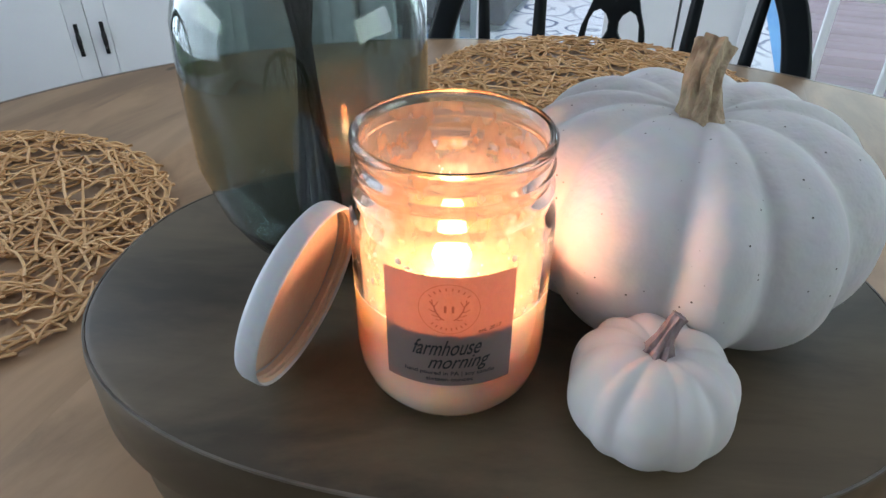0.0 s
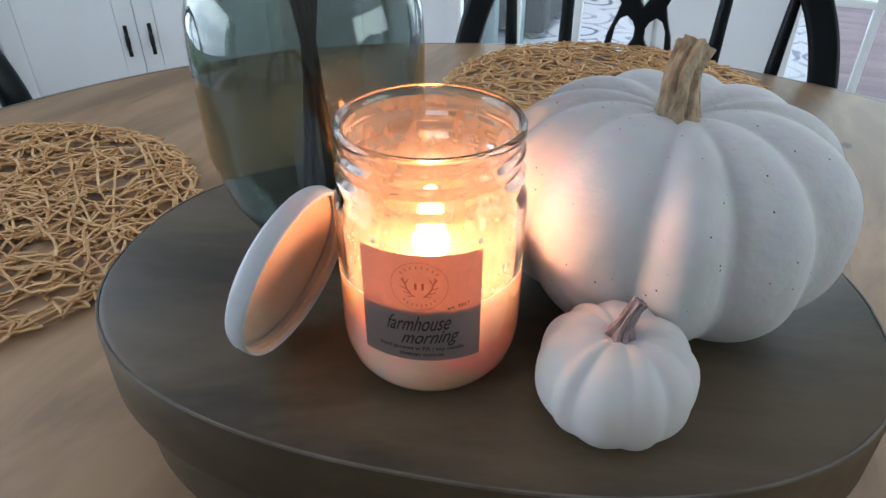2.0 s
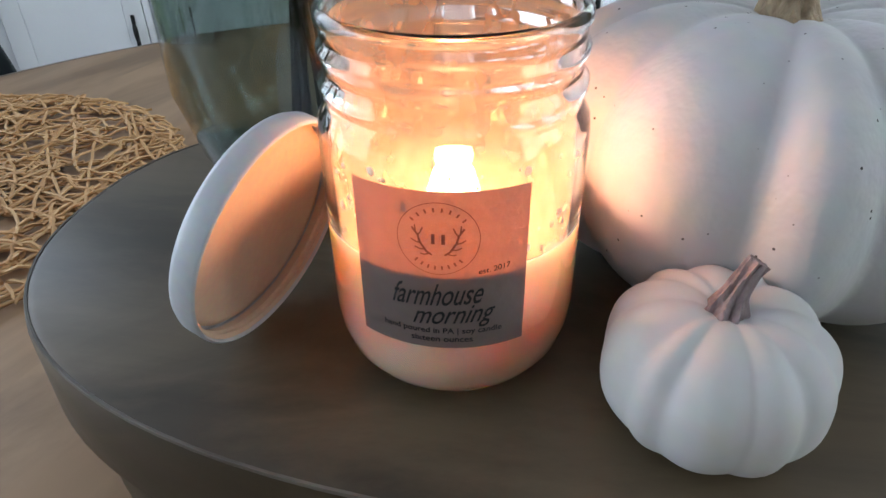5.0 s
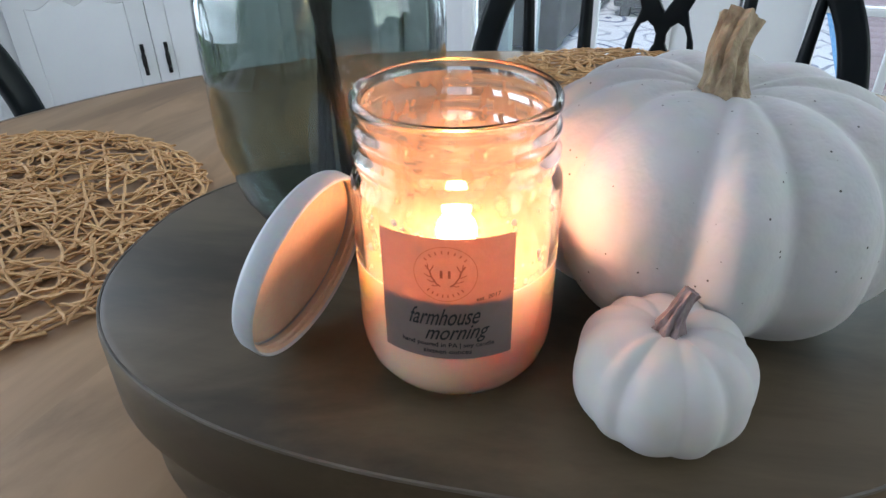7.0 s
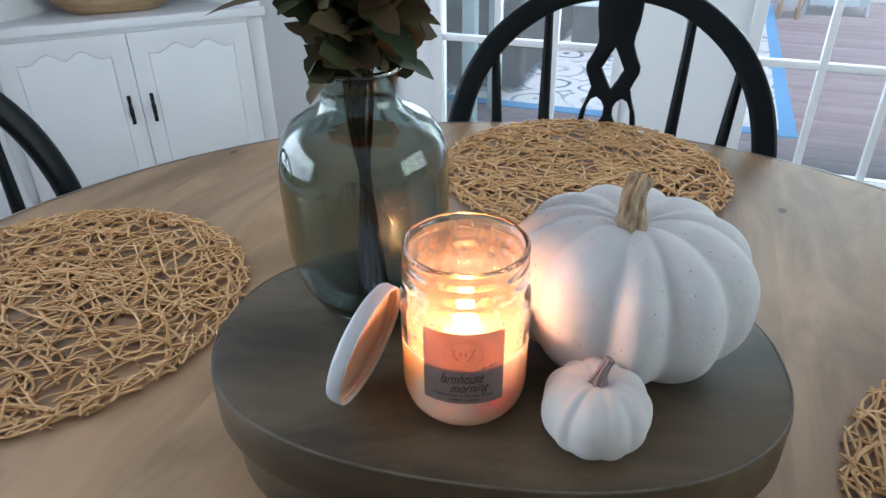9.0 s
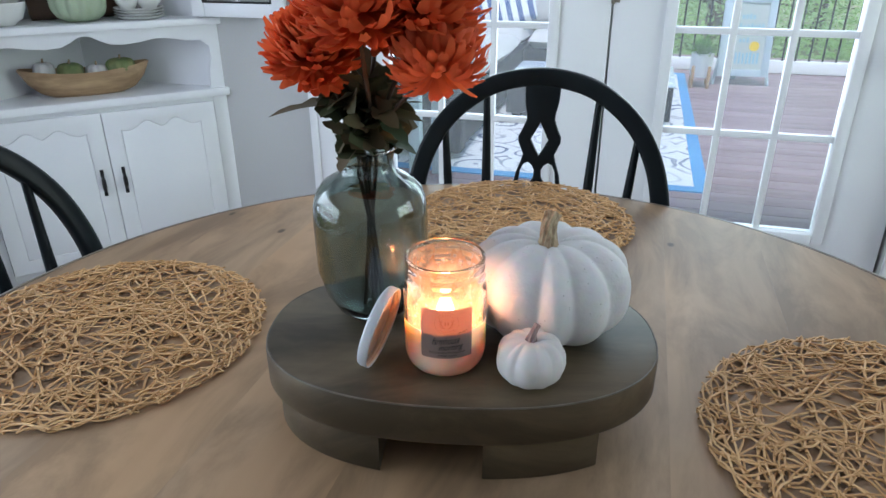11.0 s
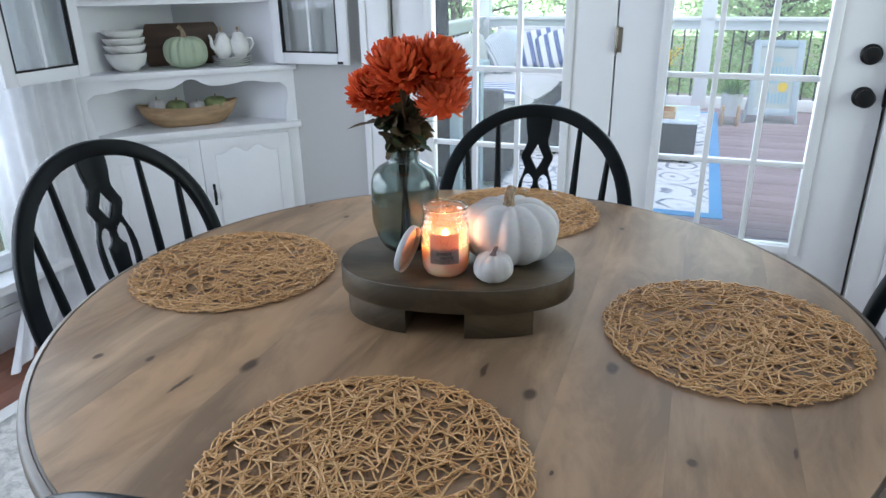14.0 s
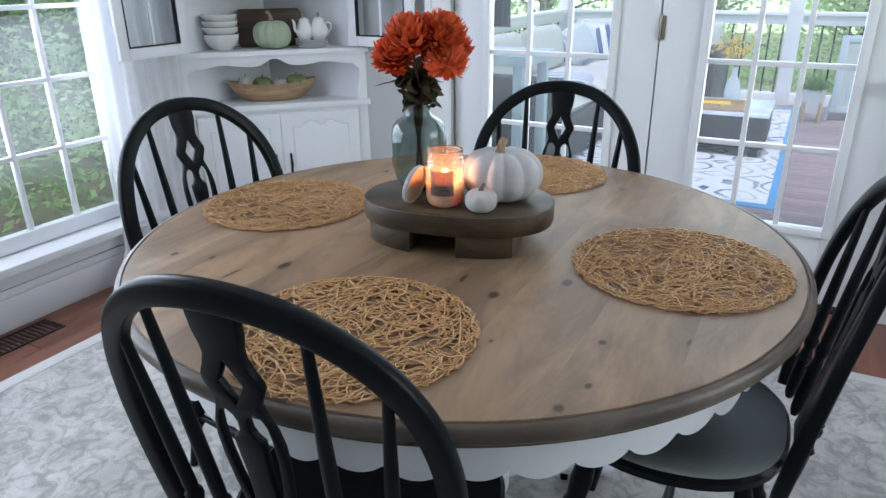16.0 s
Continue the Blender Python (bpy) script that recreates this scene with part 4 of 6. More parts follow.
for x0, x1 in ((-0.18, -0.068), (0.027, 0.133)):
    ft = flat_shape("foot", [super_outline(0.188, 0.122, 2.35, x0, x1)], 0.045, 0.0015)
    part("foot", ft, RISER, tray, m=pose(0, 0, 0.7825), smooth=35)

part("back_board", boxes((-0.0675, 0.0265, 0.06, 0.118, 0.7605, 0.8035), bevel=0.0015), RISER, tray)

# ---- candle ----
candle = thing("jar_candle", pose(0, 0, TRAY_Z), "lit soy candle in a clear glass jar with a kraft label", "candle")
outer = [(0, 0.0006), (0.0236, 0.0), (0.0282, 0.0014), (0.0322, 0.0045), (0.0354, 0.0095), (0.0372, 0.016), (0.0378, 0.0225), (0.0378, 0.078), (0.0372, 0.0825), (0.0352, 0.0862), (0.0347, 0.0885), (0.0362, 0.0905), (0.0362, 0.0925),
         (0.0346, 0.0945), (0.0345, 0.0985), (0.0358, 0.1), (0.0358, 0.1015), (0.0346, 0.103), (0.0348, 0.1065), (0.0358, 0.108), (0.0357, 0.1105), (0.0345, 0.1118)]
inner = [(0.0330, 0.111), (0.0322, 0.109), (0.0321, 0.092), (0.0328, 0.0875), (0.0346, 0.083), (0.0351, 0.077), (0.0351, 0.0235), (0.0345, 0.017), (0.0326, 0.0112), (0.0298, 0.008), (0.0262, 0.0065), (0, 0.006)]
jar = part("jar", lathe(outer + inner, 96), JARG, candle, "clear glass jar with a threaded rim", smooth=60)
jar.visible_shadow = False
wx = [(0, 0.0043), (0.0252, 0.0045), (0.0295, 0.0062), (0.0328, 0.0098), (0.0352, 0.0155), (0.0363, 0.0225), (0.0364, 0.03), (0.0364, 0.0515), (0.0345, 0.0508), (0.031, 0.0496), (0.02, 0.049), (0.006, 0.0488), (0, 0.0488)]
part("wax", lathe(wx, 64), WAX, candle, "cream soy wax, half burnt down", smooth=60)
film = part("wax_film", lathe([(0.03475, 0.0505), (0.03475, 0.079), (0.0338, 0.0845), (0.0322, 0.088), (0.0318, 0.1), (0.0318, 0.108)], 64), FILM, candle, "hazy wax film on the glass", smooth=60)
film.visible_shadow = False
wk = bmesh.new()
tube(wk, [(0, 0, 0.048), (0.0003, 0, 0.053), (0.001, 0.0005, 0.057)], 0.0009, 8)
part("wick", wk, INK, candle, "charred wick")
fl = lathe([(0, 0.0515), (0.0036, 0.0521), (0.0068, 0.0538), (0.008, 0.0562), (0.0068, 0.059), (0.0042, 0.0612), (0.0016, 0.0628), (0, 0.0634)], 24)
flame = part("flame", fl, FLAME, candle, "small bright flame")
flame.visible_shadow = False
rnd = random.Random(11)
db = bmesh.new()
for k in range(150):
    a, z = rnd.uniform(0, 2 * math.pi), 0.053 + 0.026 * rnd.random() ** 1.5
    r = rnd.choice((0.0004, 0.0005, 0.0006, 0.0008, 0.0012))
    bmesh.ops.create_icosphere(db, subdivisions=1, radius=r, matrix=Matrix.Translation((0.0348 * math.cos(a), 0.0348 * math.sin(a), z)) @ Matrix.Rotation(a, 4, "Z") @ Matrix.Diagonal((0.5, 1, rnd.uniform(1, 1.7), 1)))
drops = part("wax_droplets", db, DROP, candle, "spattered wax drops on the glass")


def on_jar(bm, r):
    """Bends x along the jar's front; y is height; z lifts off the glass."""
    for v in bm.verts:
        a = -math.pi / 2 + v.co.x / r
        rr = r + v.co.z
        v.co = (rr * math.cos(a), rr * math.sin(a), v.co.y)
    return bm


LABEL_R = 0.0381
lb = bmesh.new()
hw = 0.0237
grid = [[lb.verts.new((-hw + 2 * hw * i / 32, 0.0272 + 0.0489 * j, 0)) for i in range(33)] for j in (0, 0.5, 1)]
for a, b in zip(grid, grid[1:]):
    for i in range(32):
        lb.faces.new((a[i], a[i + 1], b[i + 1], b[i]))
label_ob = part("label", on_jar(lb, LABEL_R), PAPER, candle, "square greyish kraft paper label")


def lettering(words, width, u, z, mat, shear=0.0, lift=0.00012, rise=0.0, squash=1.0, weight=0.012):
    cu = bpy.data.curves.new("lettering", "FONT")
    cu.offset = weight
    cu.body, cu.size, cu.shear, cu.align_x, cu.align_y = words, 1.0, shear, "CENTER", "CENTER"
    ob = bpy.data.objects.new("lettering", cu)
    me = bpy.data.meshes.new_from_object(ob)
    bpy.data.objects.remove(ob)
    bpy.data.curves.remove(cu)
    bm = bmesh.new()
    bm.from_mesh(me)
    bpy.data.meshes.remove(me)
    xs = [v.co.x for v in bm.verts]
    k = width / (max(xs) - min(xs))
    for v in bm.verts:
        v.co = (u + v.co.x * k, z + v.co.y * k * squash + rise * v.co.x * k, lift)
    part("lettering", on_jar(bm, LABEL_R), mat, label_ob, smooth=0)


def lz(f):
    return 0.0761 - 0.0489 * f


lettering("farmhouse", 0.0248, -0.0012, lz(0.635), INK, 0.5, rise=0.06, squash=1.75, weight=0.006)
lettering("morning", 0.0225, 0.003, lz(0.765), INK, 0.5, rise=0.06, squash=1.4, weight=0.006)
lettering("hand poured in PA | soy candle", 0.033, 0.0005, lz(0.875), INK)
lettering("sixteen ounces", 0.017, 0.0005, lz(0.935), INK)
lettering("est. 2017", 0.0085, 0.0145, lz(0.47), INK, rise=0.12)


def emblem():
    """A plain ring with two antler shapes, two marks between them and arcs of short bars."""
    bm = bmesh.new()
    cx, cz, R = 0.0, lz(0.275), 0.0105
    def stroke(pts, w):
        pts = [Vector((p[0], p[1], 0)) for p in pts]
        rows = []
        for i, p in enumerate(pts):
            d = (pts[min(i + 1, len(pts) - 1)] - pts[max(i - 1, 0)]).normalized()
            n = Vector((-d.y, d.x, 0)) * w / 2
            rows.append((bm.verts.new((cx + p.x + n.x, cz + p.y + n.y, 0.0001)), bm.verts.new((cx + p.x - n.x, cz + p.y - n.y, 0.0001))))
        for a, b in zip(rows, rows[1:]):
            bm.faces.new((a[0], a[1], b[1], b[0]))
    stroke([(R * math.cos(t * math.pi / 36), R * math.sin(t * math.pi / 36)) for t in range(73)], 0.00022)
    for s in (1, -1):
        main = [(0.0016, -0.0046), (0.003, -0.0036), (0.0046, -0.001), (0.0052, 0.0012), (0.0066, 0.0032)]
        stroke([(s * x, y) for x, y in main], 0.00055)
        for a, b in (((0.0024, -0.0042), (0.0046, -0.0044)), ((0.0034, -0.003), (0.006, -0.0024)), ((0.0044, -0.0012), (0.007, -0.0002)), ((0.0051, 0.001), (0.0038, 0.0034)), ((0.0056, 0.002), (0.0058, 0.004))):
            stroke([(s * a[0], a[1]), (s * (a[0] + b[0]) / 2, (a[1] + b[1]) / 2 - 0.0003), (s * b[0], b[1])], 0.00036)
    for x in (-0.0013, 0.0013):
        stroke([(x, 0.0016), (x, -0.0014)], 0.0009)
    for k in range(8):
        for sgn, span in ((1, 50), (-1, 42)):
            t = radians(sgn * 90 + (k - 3.5) / 3.5 * span)
            stroke([(0.0079 * math.cos(t), 0.0079 * math.sin(t)), (0.0091 * math.cos(t), 0.0091 * math.sin(t))], 0.0005)
    part("emblem", on_jar(bm, LABEL_R), INK2, label_ob, "round stag-antler emblem", smooth=0)


emblem()

# white screw lid leaning on the jar, its hollow side towards the flame
la = Vector((0.36, 0.325, 0.875)).normalized()
ln = Vector((0.89, -0.30, -0.27))
ln = (ln - la * ln.dot(la)).normalized()
lbv = ln.cross(la)
lid_m = Matrix((( *la, 0), (*lbv, 0), (*ln, 0), (0, 0, 0, 1))).transposed()
lid_m.translation = Vector((-0.0655, 0.0010, 0.0))
lp = [(0, 0), (0.0362, 0), (0.038, 0.0008), (0.0389, 0.0026), (0.039, 0.009), (0.0387, 0.0098), (0.0382, 0.01), (0.0379, 0.0093), (0.0378, 0.0016), (0, 0.0014)]
low = min((lid_m @ Vector((r * math.cos(t / 40 * math.pi), r * math.sin(t / 40 * math.pi), z))).z for r, z in lp for t in range(80))
lid_m.translation.z = TRAY_Z + 0.0003 - low
cap = thing("screw_cap", lid_m, "white screw cap leaning against the candle jar", "cap")
part("cap_shell", lathe(lp, 80), LIDW, cap, smooth=50)
# both inner parts carry the candle's glow in their colour
part("thread_wall", lathe([(0.0376, 0.0088), (0.0372, 0.0083), (0.0366, 0.0077), (0.0372, 0.0071), (0.0373, 0.0059), (0.0366, 0.0053), (0.0372, 0.0047), (0.0373, 0.003), (0.0376, 0.0025), (0.0377, 0.0088), (0.0376, 0.0088)], 80), LIDGLOW, cap, "inner wall with low threads, candle glow in its colour", smooth=50)
part("liner", lathe([(0, 0.0021), (0.0325, 0.0021), (0.0335, 0.0027), (0.0355, 0.0027), (0.0362, 0.0021), (0.0366, 0.0019), (0, 0.0018)], 64), LIDGLOW, cap, "thin liner disc with candle glow in its colour", smooth=50)


# ---- pumpkins ----
def pumpkin_mesh(R, H, lobes, depth, seed, seg=180, rings=44, dip=0.16, soft=1.15):
    rnd = random.Random(seed)
    edges = sorted((i + rnd.uniform(-0.22, 0.22)) / lobes * 2 * math.pi for i in range(lobes))
    amp = [rnd.uniform(0.7, 1.15) for _ in edges]
    bm = bmesh.new()
    rows = []
    for j in range(rings + 1):
        ph = -math.pi / 2 + math.pi * j / rings
        c, s = max(math.cos(ph), 0.0), math.sin(ph)
        row = []
        for i in range(seg):
            t = 2 * math.pi * i / seg
            k = max(q for q in range(-1, lobes) if (edges[q] if q >= 0 else edges[-1] - 2 * math.pi) <= t + 1e-9)
            a = edges[k] if k >= 0 else edges[-1] - 2 * math.pi
            b = edges[k + 1] if k + 1 < lobes else edges[0] + 2 * math.pi
            f = (t - a) / (b - a)
            lobe = abs(math.sin(math.pi * f)) ** soft
            g = 1 - depth * (1 - lobe) * amp[k % lobes]
            rr = R * c ** 0.72 * g
            rr = max(rr, 0.02 * R)
            z = H / 2 * (math.copysign(abs(s) ** 0.86, s))
            q = 1 - min(1, rr / (0.62 * R))
            z -= (dip if s > 0 else -0.6 * dip) * H / 2 * q * q
            z += 0.05 * H * (lobe - 0.6) * c * (s > 0)
            nz = noise.noise(Vector((math.cos(t) * 2.2, math.sin(t) * 2.2, s * 2 + seed)))
            rr *= 1 + 0.016 * nz
            row.append(bm.verts.new((rr * math.cos(t), rr * math.sin(t), z)))
        rows.append(row)
    for a, b in zip(rows, rows[1:]):
        for i in range(seg):
            bm.faces.new((a[i], a[(i + 1) % seg], b[(i + 1) % seg], b[i]))
    bm.faces.new(rows[0][::-1])
    bm.faces.new(rows[-1])
    low = min(v.co.z for v in bm.verts)
    bmesh.ops.translate(bm, verts=bm.verts, vec=(0, 0, -low))
    return bm


def stem_mesh(path, radii, ridges=6, sides=36, twist=1.2, cut=0.18):
    bm = bmesh.new()
    pts = spline(path, 26)
    rows = []
    for i, p in enumerate(pts):
        f = i / 25
        k = f * (len(radii) - 1)
        a = int(min(k, len(radii) - 2))
        r = radii[a] + (radii[a + 1] - radii[a]) * (k - a)
        d = (pts[min(i + 1, 25)] - pts[max(i - 1, 0)]).normalized()
        s = d.cross(Vector((0, 1, 0))).normalized()
        w = s.cross(d)
        row = []
        for j in range(sides):
            t = 2 * math.pi * j / sides
            rr = r * (1 + cut * math.cos(ridges * t + twist * f) + 0.07 * math.sin(13 * t + 9 * f))
            row.append(bm.verts.new(p + rr * (math.cos(t) * s + math.sin(t) * w)))
        rows.append(row)
    for a, b in zip(rows, rows[1:]):
        for j in range(sides):
            bm.faces.new((a[j], a[(j + 1) % sides], b[(j + 1) % sides], b[j]))
    bm.faces.new(rows[0])
    bm.faces.new(rows[-1])
    bmesh.ops.recalc_face_normals(bm, faces=bm.faces)
    return bm


big = thing("white_pumpkin", pose(0.1055, 0.0635, TRAY_Z, 0, 0, 20), "large chalky white pumpkin with dark specks on the tray", "pumpkin")
part("body", pumpkin_mesh(0.082, 0.102, 11, 0.085, 3, dip=0.2), PUMPKIN, big, smooth=80)
part("stem", stem_mesh([(-0.007, -0.009, 0.0845), (-0.0065, -0.007, 0.0905), (-0.005, -0.004, 0.099), (-0.001, 0.003, 0.109), (0.006, 0.009, 0.118)], [0.021, 0.0145, 0.0094, 0.0076, 0.0072, 0.0072, 0.008], 7, 56, 1.5, 0.13), STEMTAN, big, "dry ridged tan stem", smooth=60)
small = thing("white_pumpkin", pose(0.0757, -0.031, TRAY_Z, 0, 0, 8), "small smooth white decorative pumpkin on the tray", "pumpkin")
part("body", pumpkin_mesh(0.0312, 0.0445, 11, 0.052, 8, 132, 32, dip=0.2, soft=1.1), PUMPKIN2, small, smooth=80)
part("stem", stem_mesh([(-0.001, 0, 0.0365), (-0.0005, 0, 0.0405), (0.001, 0.001, 0.0455), (0.0035, 0.002, 0.051), (0.0055, 0.0025, 0.0545)], [0.0085, 0.0052, 0.0031, 0.0025, 0.0027], 8, 40), STEMMAUVE, small, "mauve brown ridged stem", smooth=60)

# ---- vase with flowers ----
VX, VY = -0.072, 0.099
vase = thing("glass_vase", pose(VX, VY, TRAY_Z), "smoky green glass bottle vase on the tray", "vase")
vo = [(0.0, 0.0014), (0.0169, 0.0009), (0.0232, 0.0), (0.0311, 0.0033), (0.0403, 0.0117), (0.0501, 0.029), (0.0574, 0.0561), (0.0576, 0.086), (0.0578, 0.1066), (0.0568, 0.1234), (0.053, 0.1365), (0.0459, 0.1454), (0.0359, 0.1515), (0.028, 0.1557), (0.0255, 0.1608), (0.0251, 0.1692), (0.0262, 0.1758), (0.0279, 0.1788)]
vi = [(0.0264, 0.179), (0.0245, 0.1758), (0.0234, 0.1692), (0.0238, 0.1608), (0.0264, 0.1545), (0.0348, 0.1501), (0.0443, 0.1438), (0.0511, 0.1351), (0.0546, 0.1225), (0.0556, 0.1066), (0.0553, 0.086), (0.055, 0.0561), (0.0478, 0.0299), (0.0387, 0.0145), (0.0298, 0.0079), (0.0, 0.0061)]
part("glass_body", lathe(vo + vi, 96), VASEG, vase, smooth=60)
lip = bmesh.new()
tube(lip, [(0.0273 * math.cos(t / 64 * 2 * math.pi), 0.0273 * math.sin(t / 64 * 2 * math.pi), 0.1806) for t in range(64)], 0.0017, 10, closed=True)
part("lip", lip, VASEG, vase, "rolled glass lip", smooth=60)


def mum_bloom(R, seed):
    """A full chrysanthemum head of cupped, incurved petals in many whorls."""
    rnd = random.Random(seed)
    bm = bmesh.new()
    whorls = [(-40, 30, 0.9), (-26, 32, 0.97), (-13, 32, 1.0), (0, 32, 1.0), (12, 30, 1.0), (24, 28, 0.98), (35, 26, 0.97), (46, 22, 0.95), (56, 18, 0.92), (66, 14, 0.88), (74, 12, 0.84), (81, 9, 0.78), (87, 7, 0.74)]
    for w, (el, n, f) in enumerate(whorls):
        for k in range(n):
            az = 2 * math.pi * (k + 0.5 * (w % 2)) / n + rnd.uniform(-0.1, 0.1)
            e0 = radians(el + rnd.uniform(-7, 7))
            L = R * f * rnd.uniform(0.86, 1.08)
            curl = rnd.uniform(0.15, 0.55) * (1 - el / 130)
            wide = R * rnd.uniform(0.085, 0.125)
            rows = []
            for i in range(7):
                s = i / 6
                r = 0.16 * R + (L - 0.16 * R) * s
                e = e0 + curl * s * s
                if el < 0:
                    e = e0 - 0.1 * s + curl * s ** 3
                d = Vector((math.cos(e) * math.cos(az), math.cos(e) * math.sin(az), math.sin(e)))
                side = Vector((-math.sin(az), math.cos(az), 0))
                up = side.cross(d) * -1
                hwid = wide * (0.35 + 0.65 * math.sin(math.pi * (0.08 + 0.78 * s))) * (1 if i < 6 else 0.55)
                cup = 0.45 * hwid * (0.4 + s)
                p = d * r
                rows.append((bm.verts.new(p + side * hwid + up * cup), bm.verts.new(p), bm.verts.new(p - side * hwid + up * cup)))
            for a, b in zip(rows, rows[1:]):
                bm.faces.new((a[0], a[1], b[1], b[0]))
                bm.faces.new((a[1], a[2], b[2], b[1]))
    return finish("bloom", bm, ORANGE, 80)


def leaf_blade(bm, L, wid, m, lobed=0.35):
    rows = []
    for i in range(9):
        s = i / 8
        w = wid * math.sin(math.pi * min(1, 0.06 + 0.94 * s)) ** 0.8 * (1 + lobed * math.sin(s * 17))
        p = Vector((L * s, 0, -0.25 * L * s * s))
        rows.append([bm.verts.new(m @ (p + Vector((0, k * w, 0.18 * abs(k) * w)))) for k in (-1, -0.4, 0.4, 1)])
    for a, b in zip(rows, rows[1:]):
        for k in range(3):
            bm.faces.new((a[k], a[k + 1], b[k + 1], b[k]))


blooms = [mum_bloom(0.0515, 1), mum_bloom(0.0455, 2)]
heads = [((-0.070, 0.035, 1.160), 0, (14, -12)), ((-0.014, 0.050, 1.163), 0, (12, 16)), ((-0.112, 0.072, 1.122), 1, (10, -34)), ((-0.004, 0.046, 1.112), 1, (10, 26)), ((-0.055, 0.118, 1.150), 0, (-25, -6)), ((-0.005, 0.115, 1.13), 1, (-25, 25))]
rnd = random.Random(4)
for k, (p, kind, (tx, ty)) in enumerate(heads):
    f = thing("flower_stem", pose(VX, VY, TRAY_Z + 0.008), "orange silk chrysanthemum on a stem standing in the vase", "flower", "flowers in the vase")
    head = Vector(p) - Vector((VX, VY, TRAY_Z + 0.008))
    hm = Matrix.Translation(head) @ pose(0, 0, 0, tx, ty, 40 * k)
    part("bloom", blooms[kind], None, f, "bright orange petals", hm)
    an = 2 * math.pi * k / len(heads)
    sb = bmesh.new()
    foot = Vector((0.011 * math.cos(an + 2.6), 0.011 * math.sin(an + 2.6), 0.002))
    neck = Vector((0.008 * math.cos(an), 0.008 * math.sin(an), 0.167))
    tube(sb, spline([foot, foot.lerp(neck, 0.5) * 1.0, neck, neck.lerp(head, 0.55) + Vector((0, 0, 0.004)), head], 24), 0.0021, 8)
    part("stem", sb, STEMG, f, "thin brown stem")
    lbm = bmesh.new()
    for q in range(18):
        a = an + rnd.uniform(-1.0, 1.0) + q * 0.9
        base = neck + Vector((0.006 * math.cos(a), 0.006 * math.sin(a), rnd.uniform(0.006, 0.066)))
        leaf_blade(lbm, rnd.uniform(0.026, 0.045), rnd.uniform(0.009, 0.016), Matrix.Translation(base) @ Matrix.Rotation(a, 4, "Z") @ Matrix.Rotation(radians(rnd.uniform(-75, 25)), 4, "Y") @ Matrix.Rotation(rnd.uniform(-1.2, 1.2), 4, "X"), 0.22)
    if k == 2:
        leaf_blade(lbm, 0.08, 0.016, Matrix.Translation(neck + Vector((-0.006, 0, 0.045))) @ Matrix.Rotation(math.pi + 0.15, 4, "Z") @ Matrix.Rotation(radians(-8), 4, "Y"))
    part("leaves", lbm, LEAF, f, "dark olive and bronze leaves", smooth=80)


# ---- corner hutch ----
HM = pose(-1.682 + 0.0106 + 0.028, 1.402 + 0.0106, 0)
HUTCH_M = ROOM @ HM @ pose(0, 0, 0, 0, 0, 45)
hutch = thing("corner_hutch", HUTCH_M, "white painted corner hutch with open glazed doors above", "cabinet")
HWD = 0.44


def corner_plate(z0, z1, front=0.0, grow=0.0):
    o = [(-HWD - grow, front), (HWD + grow, front), (HWD + grow, 0.012), (0.03, HWD - 0.02), (-0.03, HWD - 0.02), (-HWD - grow, 0.012)]
    return turned(flat_shape("plate", [o], z1 - z0, 0.003), pose(0, 0, (z0 + z1) / 2))


for z0, z1, front, nm in ((0.0, 0.07, 0.03, "plinth"), (0.07, 0.09, 0.0, "shelf"), (0.672, 0.7, -0.022, "counter"), (0.925, 0.948, -0.018, "shelf"), (1.205, 1.225, 0.02, "shelf"), (1.47, 1.49, 0.02, "shelf"), (1.86, 1.9, -0.03, "cornice")):
    part(nm, corner_plate(z0, z1, front, 0.006 if front < 0 else -0.004), HUTCH, hutch, smooth=30)
for sx in (1, -1):
    bp = boxes((0, 0.612, -0.006, 0.006, 0.07, 1.88))
    part("back_panel", bp, HUTCH, hutch, m=pose(sx * (HWD - 0.012), 0.015, 0, 0, 0, 135 if sx > 0 else 45), smooth=0)
part("base_frame", boxes((-HWD, -0.385, -0.001, 0.02, 0.07, 0.672), (0.385, HWD, -0.001, 0.02, 0.07, 0.672), (-0.385, 0.385, -0.001, 0.02, 0.635, 0.672), (-0.385, 0.385, -0.001, 0.02, 0.07, 0.11), bevel=0.002), HUTCH, hutch)
part("upper_frame", boxes((-HWD, -0.385, 0.0, 0.02, 0.948, 1.86), (0.385, HWD, 0.0, 0.02, 0.948, 1.86), (-0.385, 0.385, 0.0, 0.02, 1.79, 1.86), bevel=0.002), HUTCH, hutch)


def niche_front():
    """The board round the niche: a shaped valance above and scrolled cheeks."""
    top, bot, w = 0.925, 0.7, HWD
    low = [(-0.385, 0.705), (-0.388, 0.76), (-0.4, 0.81), (-0.397, 0.85), (-0.37, 0.872), (-0.32, 0.874), (-0.26, 0.886), (-0.22, 0.888), (-0.17, 0.879), (-0.12, 0.874), (-0.075, 0.877), (-0.045, 0.89), (-0.02, 0.905), (0, 0.909)]
    full = low + [(-x, z) for x, z in reversed(low[:-1])]
    o = [(-w, bot), (-w, top), (w, top), (w, bot)] + [(0.378, bot)] + [(x, z) for x, z in reversed(full)] + [(-0.378, bot)]
    bm = flat_shape("valance", [o], 0.018, 0.002)
    return turned(bm, Matrix(((1, 0, 0, 0), (0, 0, 1, 0.009), (0, 1, 0, 0), (0, 0, 0, 1))))


part("valance", niche_front(), HUTCH, hutch, "shaped valance over the niche", smooth=30)


